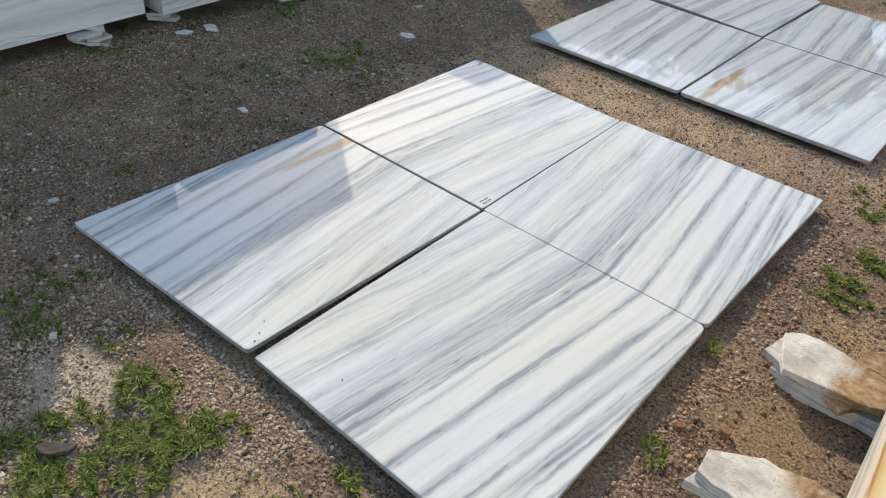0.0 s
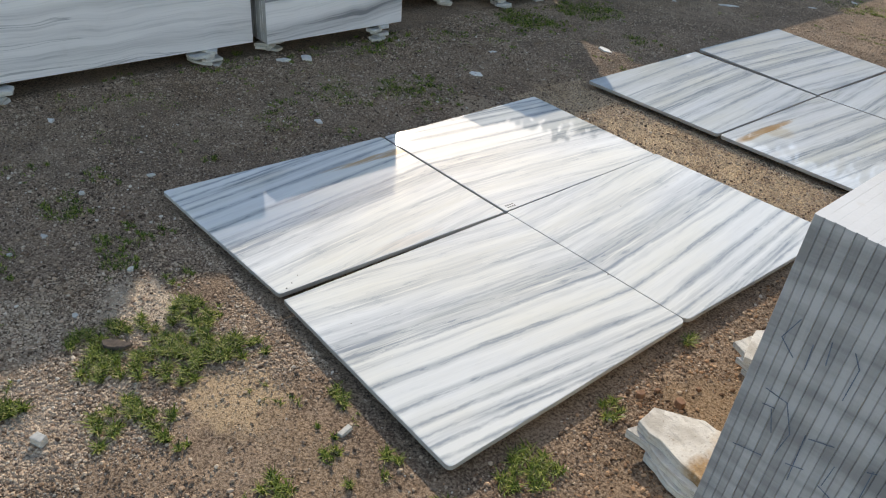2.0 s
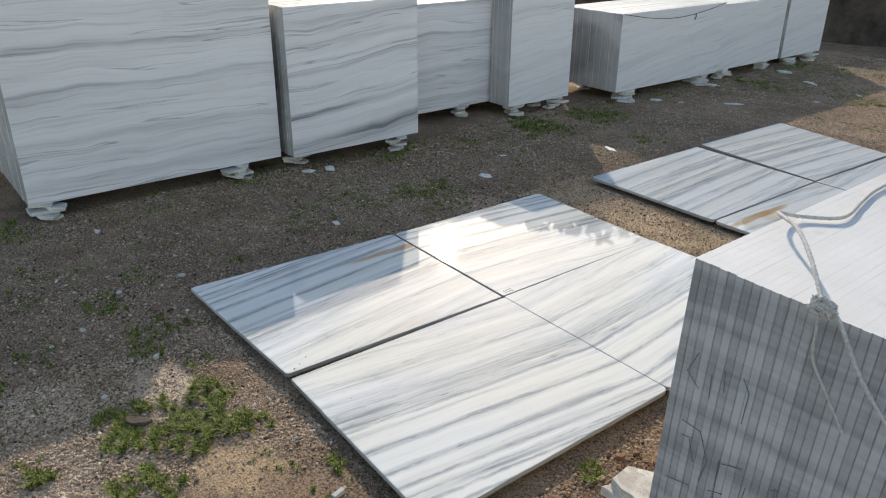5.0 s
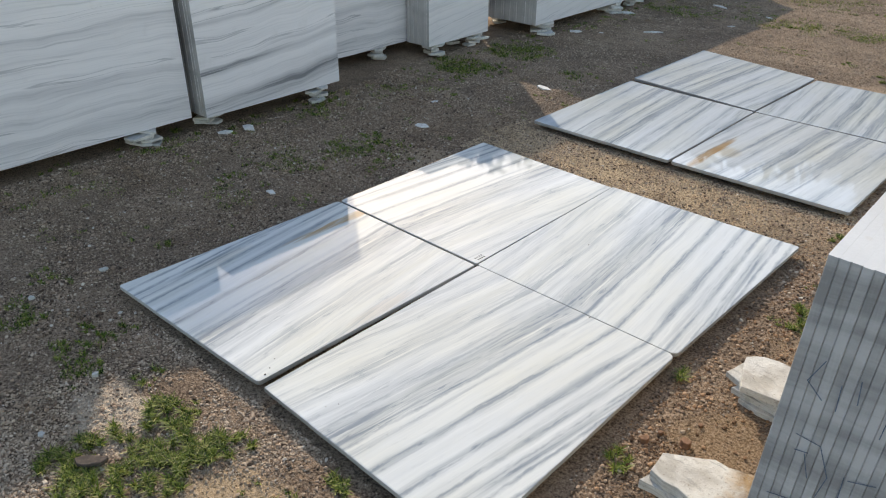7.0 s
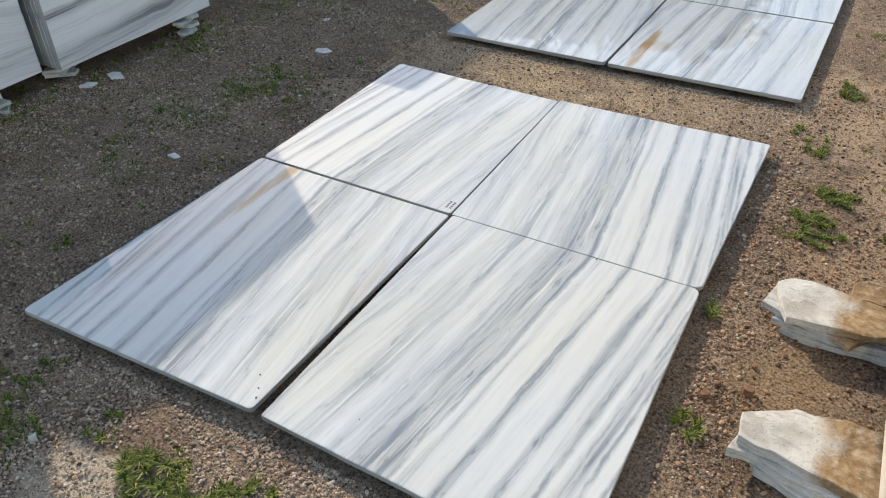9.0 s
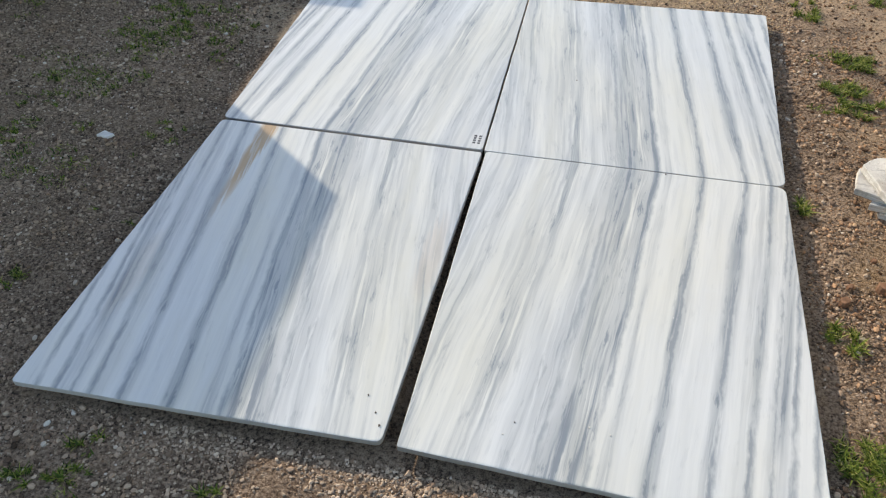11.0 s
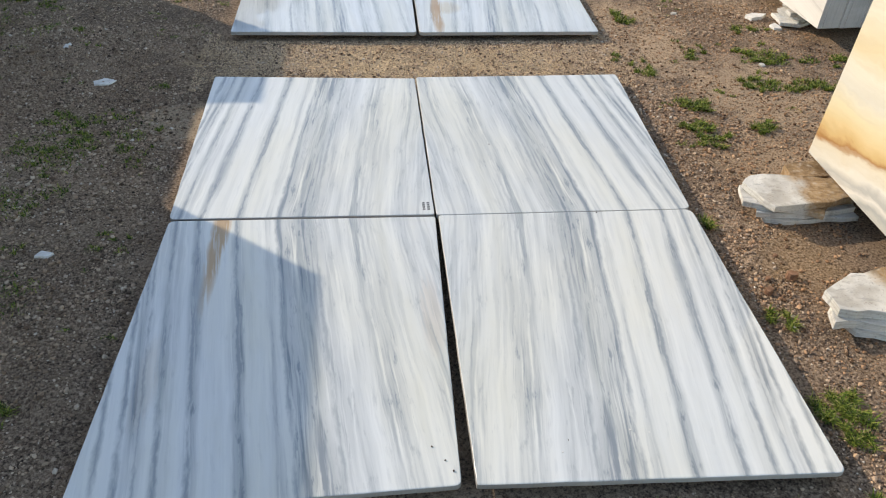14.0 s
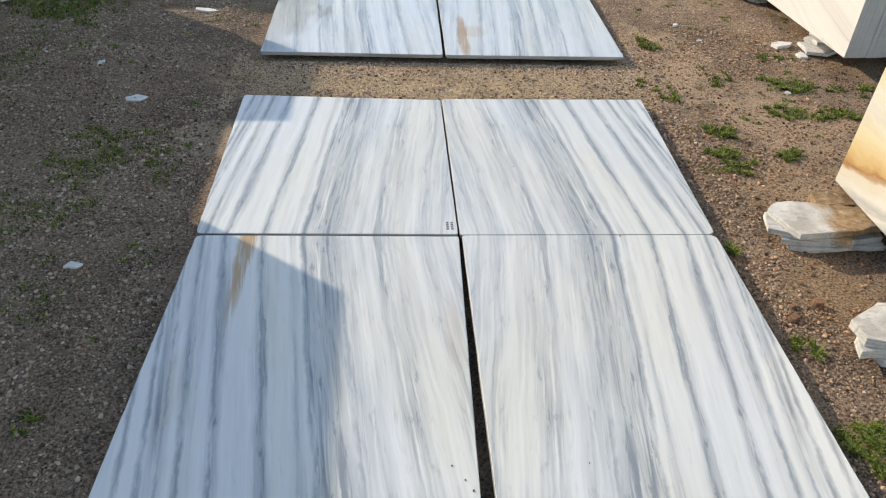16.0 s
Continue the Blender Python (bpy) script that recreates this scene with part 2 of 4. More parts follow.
def edge_marble(name, band, tint, spread=.28):
    """Sawn slab edges: each slab its own shade, with level bands that carry on from slab to slab."""
    k = Nodes(name)
    x, y, z = k.split(k.place())
    wob = k.noise(k.xyz(k.math("MULTIPLY", x, 3), k.math("MULTIPLY", y, 3), k.math("MULTIPLY", z, 3)), 1.0, 3)
    b = k.noise(k.xyz(k.math("MULTIPLY", x, 1.5), k.math("MULTIPLY", y, 1.5), k.math("ADD", k.math("MULTIPLY", z, band), k.math("MULTIPLY", wob, 1.6))), 1.0, 4, .55)
    fine = k.noise(k.place(), 160.0, 4, .6)
    saw = k.noise(k.xyz(k.math("MULTIPLY", x, 240), k.math("MULTIPLY", y, 240), k.math("MULTIPLY", z, 7)), 1.0, 3, .6)
    g = k.math("ADD", k.ramp(b, [(.32, 0.0), (.66, 1.0)]), k.math("MULTIPLY", k.math("SUBTRACT", fine, .5), .35))
    g = k.math("ADD", g, k.math("MULTIPLY", k.math("SUBTRACT", saw, .5), .42))
    g = k.math("ADD", g, k.math("MULTIPLY", k.math("SUBTRACT", k.chance(), .5), spread), True)
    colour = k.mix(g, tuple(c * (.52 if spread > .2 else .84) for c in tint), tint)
    rust = k.noise(k.xyz(k.math("MULTIPLY", x, 7), k.math("MULTIPLY", y, 7), k.math("MULTIPLY", z, 5)), 1.0, 3)
    colour = k.mix(k.math("MULTIPLY", k.ramp(rust, [(.63, 0.0), (.76, 1.0)]), .5), colour, (.62, .47, .26), "MULTIPLY")
    k.bump(fine, 0.3, 0.002)
    return k.finish(colour, 0.6, 0.3)


# pack ends are tinted darker than the tops: their shade is partly painted in
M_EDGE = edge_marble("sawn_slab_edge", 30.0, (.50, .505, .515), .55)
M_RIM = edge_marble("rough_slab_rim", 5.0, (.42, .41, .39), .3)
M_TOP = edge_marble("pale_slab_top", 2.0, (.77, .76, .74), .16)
M_EDGE_SHADED = edge_marble("shaded_slab_edge", 3.0, (.56, .545, .525), .22)


def rubble_marble(name, stain):
    """Broken marble with grey veins; past x = stain (in the piece's own metres) it is browned by soil."""
    k = Nodes(name)
    pos = k.local()
    x, y, z = k.split(pos)
    a = k.noise(pos, 9.0, 5, .6)
    b = k.noise(pos, 45.0, 6, .7)
    vein = k.noise(k.xyz(k.math("MULTIPLY", x, 14), k.math("MULTIPLY", k.math("ADD", y, k.math("MULTIPLY", a, .08)), 60), z), 1.0, 5, .65)
    layer = k.noise(k.xyz(k.math("MULTIPLY", x, 8), k.math("MULTIPLY", y, 8), k.math("MULTIPLY", z, 260)), 1.0, 3, .6)
    colour = k.mix(k.ramp(a, [(.35, 0.0), (.62, 1.0)]), (.52, .505, .475), (.74, .725, .68))
    colour = k.mix(k.math("MULTIPLY", k.ramp(vein, [(.54, 0.0), (.66, 1.0)]), .55), colour, (.24, .245, .25))
    colour = k.mix(k.math("MULTIPLY", k.ramp(layer, [(.50, 0.0), (.62, 1.0)]), .35), colour, (.25, .21, .16))
    edge = k.math("ADD", x, k.math("ADD", k.math("MULTIPLY", k.math("SUBTRACT", a, .5), .20), k.math("MULTIPLY", k.math("SUBTRACT", b, .5), .10)))
    cover = k.ramp(k.math("ADD", edge, .5), [(.49 + min(stain, .4), 0.0), (.55 + min(stain, .4), 1.0)])
    cover = k.math("MULTIPLY", cover, k.math("SUBTRACT", 1.05, k.math("MULTIPLY", k.ramp(b, [(.48, 0.0), (.68, 1.0)]), .45)), True)
    brown = k.mix(k.ramp(k.noise(pos, 24.0, 5, .7), [(.36, 0.0), (.66, 1.0)]), (.16, .095, .045), (.44, .30, .165))
    colour = k.mix(cover, colour, brown)
    crumbs = k.noise(pos, 150.0, 4, .7)
    colour = k.mix(k.math("MULTIPLY", k.ramp(crumbs, [(.58, 0.0), (.70, 1.0)]), .6), colour, (.14, .095, .06))
    k.bump(k.math("ADD", b, k.math("MULTIPLY", crumbs, .3)), 0.7, 0.005)
    return k.finish(colour, 0.8, 0.25)


M_RUBBLE = rubble_marble("broken_marble_stained", -0.005)
M_CHIP = rubble_marble("broken_marble", 2.0)
M_BROWN = rubble_marble("soil_brown_marble", -0.3)


# sandy spots, sunlit ones painted brighter: middle, half-width, half-depth, colour
SAND_AND_SUN = [(-1.06, .58, .19, .14, (.54, .385, .23)), (-1.55, .53, .16, .12, (.74, .60, .45)), (-1.42, .47, .07, .05, (.60, .48, .36)), (-1.20, .35, .10, .06, (.58, .46, .33)),
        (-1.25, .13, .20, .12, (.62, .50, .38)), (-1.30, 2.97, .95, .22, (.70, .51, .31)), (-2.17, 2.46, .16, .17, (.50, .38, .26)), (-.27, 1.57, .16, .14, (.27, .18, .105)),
        (-.12, 2.15, .26, .22, (.42, .29, .18)), (-.30, 3.2, .3, .5, (.52, .37, .24)), (.05, 2.6, .35, .35, (.48, .34, .22)), (-.70, .62, .30, .10, (.28, .19, .12))]


def soil():
    k = Nodes("soil")
    pos = k.place()
    big = k.noise(pos, 1.6, 4, .55)
    mid = k.noise(pos, 9.0, 6, .65)
    fine = k.noise(pos, 130.0, 6, .72)
    grit = k.noise(pos, 340.0, 3, .7)
    colour = k.mix(k.ramp(big, [(.36, 0.0), (.64, 1.0)]), (.190, .130, .090), (.365, .258, .175))
    colour = k.mix(k.ramp(mid, [(.44, 0.0), (.70, .8)]), colour, (.110, .072, .050))
    # bare sandy spots, with sunlight added to the colour of the lit ones
    x, y, z = k.split(pos)
    wob = k.math("MULTIPLY", k.math("SUBTRACT", k.noise(pos, 11.0, 6, .7), .5), 3.2)
    for sx, sy, rx, ry, tint in SAND_AND_SUN:
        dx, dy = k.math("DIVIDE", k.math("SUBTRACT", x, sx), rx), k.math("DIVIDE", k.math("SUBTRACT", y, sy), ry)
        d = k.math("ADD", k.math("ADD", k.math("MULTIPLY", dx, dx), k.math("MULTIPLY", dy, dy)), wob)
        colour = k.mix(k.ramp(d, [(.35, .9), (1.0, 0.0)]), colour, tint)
    colour = k.mix(k.math("MULTIPLY", k.ramp(fine, [(.47, 0.0), (.62, 1.0)]), .6), colour, (.56, .43, .31))
    colour = k.mix(k.math("MULTIPLY", k.ramp(fine, [(.36, 1.0), (.47, 0.0)]), .85), colour, (.022, .015, .011))
    colour = k.mix(k.math("MULTIPLY", k.ramp(grit, [(.30, 1.0), (.45, 0.0)]), .65), colour, (.075, .052, .038))
    h = k.math("ADD", k.math("MULTIPLY", mid, .8), k.math("ADD", k.math("MULTIPLY", fine, .35), k.math("MULTIPLY", grit, .15)))
    k.bump(h, 1.0, 0.02)
    return k.finish(colour, 0.95, 0.15)


M_SOIL = soil()


def gravel_material(name, pale, red=0.0, tint=(.84, .69, .52)):
    k = Nodes(name)
    r = k.island()
    colour = k.ramp(r, [(0.0, (.05, .033, .023)), (.22, (.20, .132, .090)), (.5, (.41, .292, .204)), (.8, (.54, .400, .286)), (.97, (.62, .50, .38)), (1.0, (.76, .70, .61))])
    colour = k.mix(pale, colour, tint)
    drift = k.noise(k.place(), 3.2, 5, .65)
    colour = k.mix(k.ramp(drift, [(.34, 1.0), (.50, 0.0)]), colour, (.72, .66, .60), "MULTIPLY")
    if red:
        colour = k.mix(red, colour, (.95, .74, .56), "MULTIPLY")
    n = k.noise(k.place(), 220.0, 3)
    colour = k.mix(k.math("MULTIPLY", n, .22), colour, (.20, .14, .09))
    return k.finish(colour, 0.85, 0.25)


M_GRAVEL = gravel_material("gravel", 0.0)
# a lit copy of the gravel: paler colour strengthens the patch of sun
M_GRAVEL_SUNLIT = gravel_material("sunlit_gravel", 0.42, 0.0, (.86, .69, .51))
M_GRAVEL_FAR = gravel_material("dusty_far_gravel", 0.35, 0.0, (.72, .56, .41))
# golden sand, its colour raised further for the sunlight on this strip
M_GRAVEL_SAND = gravel_material("golden_sandy_gravel", 0.7, 0.0, (.92, .69, .44))
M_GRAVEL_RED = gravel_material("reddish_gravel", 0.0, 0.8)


def grass_material():
    k = Nodes("grass_blades")
    r = k.island()
    # the near-black end of the ramp paints shadow among the blades
    colour = k.ramp(r, [(0.0, (.012, .022, .005)), (.25, (.065, .115, .016)), (.6, (.19, .255, .036)), (.88, (.34, .36, .07)), (1.0, (.46, .40, .19))])
    mat = k.finish(colour, 0.6, 0.3)
    glow = k.tree.nodes.new("ShaderNodeBsdfTranslucent")
    both = k.tree.nodes.new("ShaderNodeMixShader")
    k.put(glow.inputs[0], colour)
    both.inputs[0].default_value = 0.3
    k.tree.links.new(k.bsdf.outputs[0], both.inputs[1])
    k.tree.links.new(glow.outputs[0], both.inputs[2])
    k.tree.links.new(both.outputs[0], k.tree.nodes["Material Output"].inputs[0])
    return mat


M_GRASS = grass_material()


def plain_material(name, low, high, scale, rough=.8, relief=.3):
    k = Nodes(name)
    n = k.noise(k.local(), scale, 5, .65)
    k.bump(n, relief, 0.004)
    return k.finish(k.mix(k.ramp(n, [(.35, 0.0), (.65, 1.0)]), low, high), rough, 0.3)


M_ROPE = plain_material("white_rope", (.44, .42, .40), (.66, .64, .61), 180.0, .85, .8)
M_BARK = plain_material("weathered_wood_chip", (.05, .038, .032), (.12, .088, .07), 60.0)
M_CLOD = plain_material("red_clod", (.16, .085, .05), (.30, .165, .10), 70.0)
M_INK = plain_material("blue_marker", (.07, .10, .15), (.15, .19, .26), 90.0, .6, .05)
M_STAMP = plain_material("dark_ink", (.05, .05, .055), (.10, .10, .11), 200.0, .6, .05)
M_WALL = plain_material("dark_rendered_wall", (.035, .028, .023), (.12, .095, .075), 3.0, .95, .6)
M_OFFCUT = plain_material("cut_marble_offcut", (.42, .40, .36), (.62, .60, .55), 40.0)
M_WHITE = plain_material("white_stone", (.60, .58, .54), (.80, .78, .74), 45.0)


# ---- mesh tools ----
def mesh_of(name, bm, *materials, smooth=False):
    me = bpy.data.meshes.new(name)
    bm.normal_update()
    bm.to_mesh(me)
    bm.free()
    for m in materials:
        me.materials.append(m)
    if smooth:
        me.polygons.foreach_set("use_smooth", [True] * len(me.polygons))
    return me


def part(name, bm, material, parent, label="", smooth=False):
    ob = new(name, mesh_of(name, bm, *(material if isinstance(material, tuple) else (material,)), smooth=smooth))
    ob.parent = parent
    if label:
        tagged(ob, label)
    return ob


def outline(corners, radii, steps=4):
    """A polygon with its corners rounded."""
    out, n = [], len(corners)
    for i, c in enumerate(corners):
        a, b, d = Vector(corners[i - 1]), Vector(c), Vector(corners[(i + 1) % n])
        r = radii[i]
        p, q = b + (a - b).normalized() * r, b + (d - b).normalized() * r
        for s in range(steps + 1):
            t = s / steps
            out.append((1 - t) ** 2 * p + 2 * t * (1 - t) * b + t * t * q)
    return out


def subdivided(pts, step, wobble, seed):
    """Points along the outline at a small step, a little uneven."""
    out = []
    for i, p in enumerate(pts):
        q = pts[(i + 1) % len(pts)]
        m = max(1, int((q - p).length / step))
        for s in range(m):
            c = p.lerp(q, s / m)
            o = noise.noise_vector(Vector((c.x * 14, c.y * 14, seed)))
            out.append(c + Vector((o.x, o.y)) * wobble)
    return out


def plate(pts, z0, z1, bevel, uv=None):
    """A flat plate with eased edges, from its outline (counter-clockwise)."""
    bm = bmesh.new()
    mid = sum(pts, Vector((0, 0))) / len(pts)

    def ring(inset, z):
        return [bm.verts.new((*(p + (mid - p).normalized() * inset), z)) for p in pts]
    rings = [ring(bevel, z0), ring(0, z0 + bevel), ring(0, z1 - bevel), ring(bevel * .35, z1 - bevel * .3), ring(bevel, z1)]
    for a, b in zip(rings, rings[1:]):
        for i in range(len(pts)):
            j = (i + 1) % len(pts)
            bm.faces.new((a[i], a[j], b[j], b[i]))
    bm.faces.new(rings[-1])
    bm.faces.new(list(reversed(rings[0])))
    if uv:
        layer = bm.loops.layers.uv.new("UVMap")
        for f in bm.faces:
            for l in f.loops:
                l[layer].uv = uv(l.vert.co)
    return bm


# ---- ground ----
SLABS = {
    "front_west": [(-2.140, .847), (-1.345, .868), (-1.321, 1.803), (-2.100, 1.812)],
    "front_east": [(-1.314, .866), (-.521, .845), (-.520, 1.8096), (-1.311, 1.8096)],
    "back_west": [(-2.106, 1.826), (-1.322, 1.813), (-1.324, 2.740), (-2.105, 2.778)],
    "back_east": [(-1.317, 1.8104), (-.520, 1.8104), (-.502, 2.752), (-1.319, 2.738)],
    "far_front_west": [(-2.094, 3.190), (-1.288, 3.180), (-1.280, 4.140), (-2.090, 4.185)],
    "far_front_east": [(-1.276, 3.180), (-.462, 3.186), (-.455, 4.130), (-1.270, 4.140)],
    "far_back_west": [(-2.105, 4.255), (-1.285, 4.160), (-1.262, 5.020), (-2.090, 5.180)],
    "far_back_east": [(-1.274, 4.150), (-.455, 4.145), (-.450, 4.985), (-1.240, 4.990)],
}


def over_slab(x, y, margin=0.0):
    if -2.15 - margin < x < -.49 + margin:
        return .84 - margin < y < 2.785 + margin or 3.17 - margin < y < 5.19 + margin
    return False


def ground_height(x, y):
    if abs(x) > 14 or abs(y) > 18:
        return 0.0
    h = 0.010 * noise.noise(Vector((x * 1.1, y * 1.1, 3))) + 0.006 * noise.noise(Vector((x * 4.5, y * 4.5, 9)))
    h += 0.004 * noise.noise(Vector((x * 14, y * 14, 1)))
    near = max(0.0, 1 - max(0.0, abs(x + 1.31) - .84, abs(y - 3.0) - 2.2) / .12)
    h = h * (1 - near) + (-0.013 + h * .15) * near if near > 0 else h
    inside = min(.78 - abs(x + 1.31), max(.93 - abs(y - 1.81), .93 - abs(y - 4.16)))
    inside = min(inside, abs(x + 1.317) - .012)
    gap = max(0.0, 1 - abs(x + 1.325) / .045) if .9 < y < 2.7 else 0.0
    return h - .03 * gap + .0225 * min(1.0, max(0.0, (inside - .05) / .06))


def build_ground():
    xs = np.concatenate([[-400, -120, -40, -18, -9, -6.5], np.linspace(-5.2, 2.2, 247), [3.2, 5, 9, 18, 40, 120, 400]])
    ys = np.concatenate([[-400, -120, -40, -15, -6, -3], np.linspace(-1.5, 9.6, 330), [12, 18, 40, 120, 400]])
    verts = [(float(x), float(y), ground_height(float(x), float(y))) for y in ys for x in xs]
    nx = len(xs)
    faces = [(j * nx + i, j * nx + i + 1, (j + 1) * nx + i + 1, (j + 1) * nx + i) for j in range(len(ys) - 1) for i in range(nx - 1)]
    me = bpy.data.meshes.new("ground")
    me.from_pydata(verts, [], faces)
    me.materials.append(M_SOIL)
    me.polygons.foreach_set("use_smooth", [True] * len(me.polygons))
    tagged(new("ground", me), "bare brown soil yard strewn with fine gravel", "ground", kind="structure")


build_ground()

# ---- laid slabs ----
SEAM, FAR_SEAM = (-1.317, 1.808), (-1.276, 4.15)


def laid_slab(key, material, label, radii, far=False, wobble=.0012, dip=0.0):
    cx, cy = FAR_SEAM if far else SEAM
    pts = subdivided(outline([Vector(c) for c in SLABS[key]], radii), .03, wobble, len(key) + (7 if far else 0))
    bm = plate(pts, 0.009, 0.026, 0.003, lambda c: (abs(c.x - cx), abs(c.y - cy)))
    bm.normal_update()
    for f in bm.faces:
        f.material_index = 1 if abs(f.normal.z) < .6 else 0
    for v in bm.verts:
        v.co.z -= dip * (.93 * abs(v.co.x - cx) + abs(v.co.y - cy))
    ob = new("marble_slab", mesh_of("marble_slab", bm, material, M_RIM))
    return tagged(ob, label, "marble slab", "polished slabs laid out on the ground")


laid_slab("front_west", M_LAY_STAINED, "polished white marble slab with grey veins and a brown streak", [.012, .015, .008, .020])
front_east = laid_slab("front_east", M_LAY_FRONT, "polished white marble slab with straight grey veins", [.006, .018, .030, .010])
back_west = laid_slab("back_west", M_LAY_BACK, "polished white marble slab with slanting grey veins and a dark stamp", [.022, .010, .008, .010], dip=.0062)
laid_slab("back_east", M_LAY_BACK, "polished white marble slab with slanting grey veins and rounded corner", [.010, .030, .012, .008])
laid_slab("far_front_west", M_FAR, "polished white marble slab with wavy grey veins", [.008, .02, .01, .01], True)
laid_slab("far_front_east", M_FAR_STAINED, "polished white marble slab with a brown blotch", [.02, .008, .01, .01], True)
laid_slab("far_back_west", M_FAR, "polished veined marble slab, toned sky blue-grey, lying on gravel", [.01, .01, .01, .01], True)
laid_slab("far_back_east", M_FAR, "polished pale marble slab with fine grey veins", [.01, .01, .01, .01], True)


# ---- standing slab packs ----
def box_slab(lx, ly, lz, bevel, level, worn=0.0):
    """One standing slab, thin in x; its broad faces take material 0, its sawn edges material 1. UV: height, length."""
    bm = bmesh.new()
    bmesh.ops.create_cube(bm, size=1, matrix=Matrix.Translation((0, 0, lz / 2)) @ Matrix.Diagonal((lx, ly, lz, 1)))
    if worn:
        upright = [e for e in bm.edges if abs((e.verts[0].co - e.verts[1].co).z) > .5 * lz and e.verts[0].co.y < 0]
        bmesh.ops.bevel(bm, geom=upright, offset=worn, segments=3, profile=.5, affect="EDGES")
    rest = [e for e in bm.edges if len(e.link_faces) == 2 and e.calc_face_angle() > .9]
    bmesh.ops.bevel(bm, geom=rest, offset=bevel, segments=1, affect="EDGES")
    bm.normal_update()
    layer = bm.loops.layers.uv.new("UVMap")
    for f in bm.faces:
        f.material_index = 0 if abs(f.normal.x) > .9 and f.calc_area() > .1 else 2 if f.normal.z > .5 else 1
        for l in f.loops:
            l[layer].uv = (l.vert.co.z + level, l.vert.co.y)
    return bm


def slab_pack(name, label, place, count, thick, length, height, face, edge, lean=0.0, turn=0.0, level=0.08, jitter=.0022, seed=1, group="slab packs standing along the yard"):
    """A pack of slabs on edge; the first slab's outer face stands at the origin and the rest follow behind it along -x."""
    rnd = random.Random(seed)
    base = new(name)
    base.matrix_world = pose(*place, 0, 0, turn) @ Matrix.Shear("XY", 4, (lean, 0))
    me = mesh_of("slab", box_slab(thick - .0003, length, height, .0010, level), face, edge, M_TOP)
    x = 0.0
    for i in range(count):
        ob = new("slab", me)
        ob.parent = base
        ob.location = (x - thick / 2, rnd.uniform(-jitter, jitter) if i else 0, 0)
        ob.scale = (1, 1 + rnd.uniform(-1, 1) * jitter / length, 1 + (rnd.uniform(-1, 1) * jitter * .7 / height if i else 0))
        x -= thick
    return tagged(base, label, "slab pack", group)


Z_PACK = 0.085
slab_pack("slab_pack", "tall pack of grey-veined sawn marble slabs on stone chips", (-3.330, 1.186, Z_PACK), 34, .021, 1.36, .965, M_PACK_A, M_EDGE_SHADED, seed=1)
slab_pack("slab_pack", "pack of boldly banded grey marble slabs with worn corner", (-3.262, 2.362, Z_PACK), 30, .021, .90, .845, M_PACK_B, M_EDGE_SHADED, seed=2)
slab_pack("slab_pack", "set-back pack of grey banded marble slabs", (-3.640, 3.55, Z_PACK), 24, .021, 1.40, .745, M_PACK_A, M_EDGE_SHADED, seed=3)
slab_pack("slab_pack", "narrow pack of pale marble slabs with slanting veins", (-3.410, 4.055, Z_PACK), 10, .021, .63, .780, M_PACK_C, M_EDGE_SHADED, seed=4)
slab_pack("slab_pack", "long low pack of plain white marble slabs", (-3.250, 5.42, Z_PACK), 30, .021, 1.36, .60, M_PACK_C, M_EDGE_SHADED, seed=5)
slab_pack("slab_pack", "low pack of white marble slabs on rubble", (-3.285, 6.64, Z_PACK), 28, .021, 1.06, .575, M_PACK_C, M_EDGE_SHADED, seed=6)
slab_pack("slab_pack", "far low pack of white marble slabs", (-3.275, 7.58, Z_PACK), 26, .021, .74, .545, M_PACK_C, M_EDGE_SHADED, seed=7)

slab_pack("slab_pack", "grey marble slab pack standing behind the tall pack", (-4.40, .35, Z_PACK), 26, .021, 1.5, .78, M_PACK_A, M_EDGE_SHADED, seed=8)

# added out of sight: keeps sun from passing the gap between two packs
slab_pack("slab_pack", "hidden slab pack added behind to block the sun", (-3.92, 4.50, Z_PACK), 16, .021, .50, .70, M_PACK_C, M_EDGE_SHADED, seed=12)

# the roped pack by the camera: slabs stand one behind the other along +x
K_FACE, K_LEAN = -.050, .070


def roped_pack():
    rnd = random.Random(9)
    base = new("roped_slab_pack")
    base.matrix_world = pose(K_FACE, 1.520, .095, 0, 0, 1.0) @ Matrix.Shear("XY", 4, (K_LEAN, 0))
    thick = .0155
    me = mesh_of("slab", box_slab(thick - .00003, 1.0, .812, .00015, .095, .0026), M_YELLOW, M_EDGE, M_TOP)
    for i in range(39):
        ob = new("slab", me)
        ob.parent = base
        ob.location = (thick * (i + .5), rnd.uniform(-.0018, .0022) if i else 0, 0)
        ob.scale = (rnd.choice((1.0, 1.0, 1.0, .992)), 1, 1 + (rnd.uniform(-.0001, .0001) if i else 0))
    return tagged(base, "leaning pack of marble slabs with yellow face, roped and marked", "slab pack", "slab packs standing along the yard")


roped = roped_pack()
right_pack = slab_pack("slab_pack", "white finely streaked slab pack standing on stone chips", (.46, 3.72, .085), 30, .021, 1.30, .95, M_PACK_R, M_EDGE_SHADED, turn=180 + 3.5, seed=11)


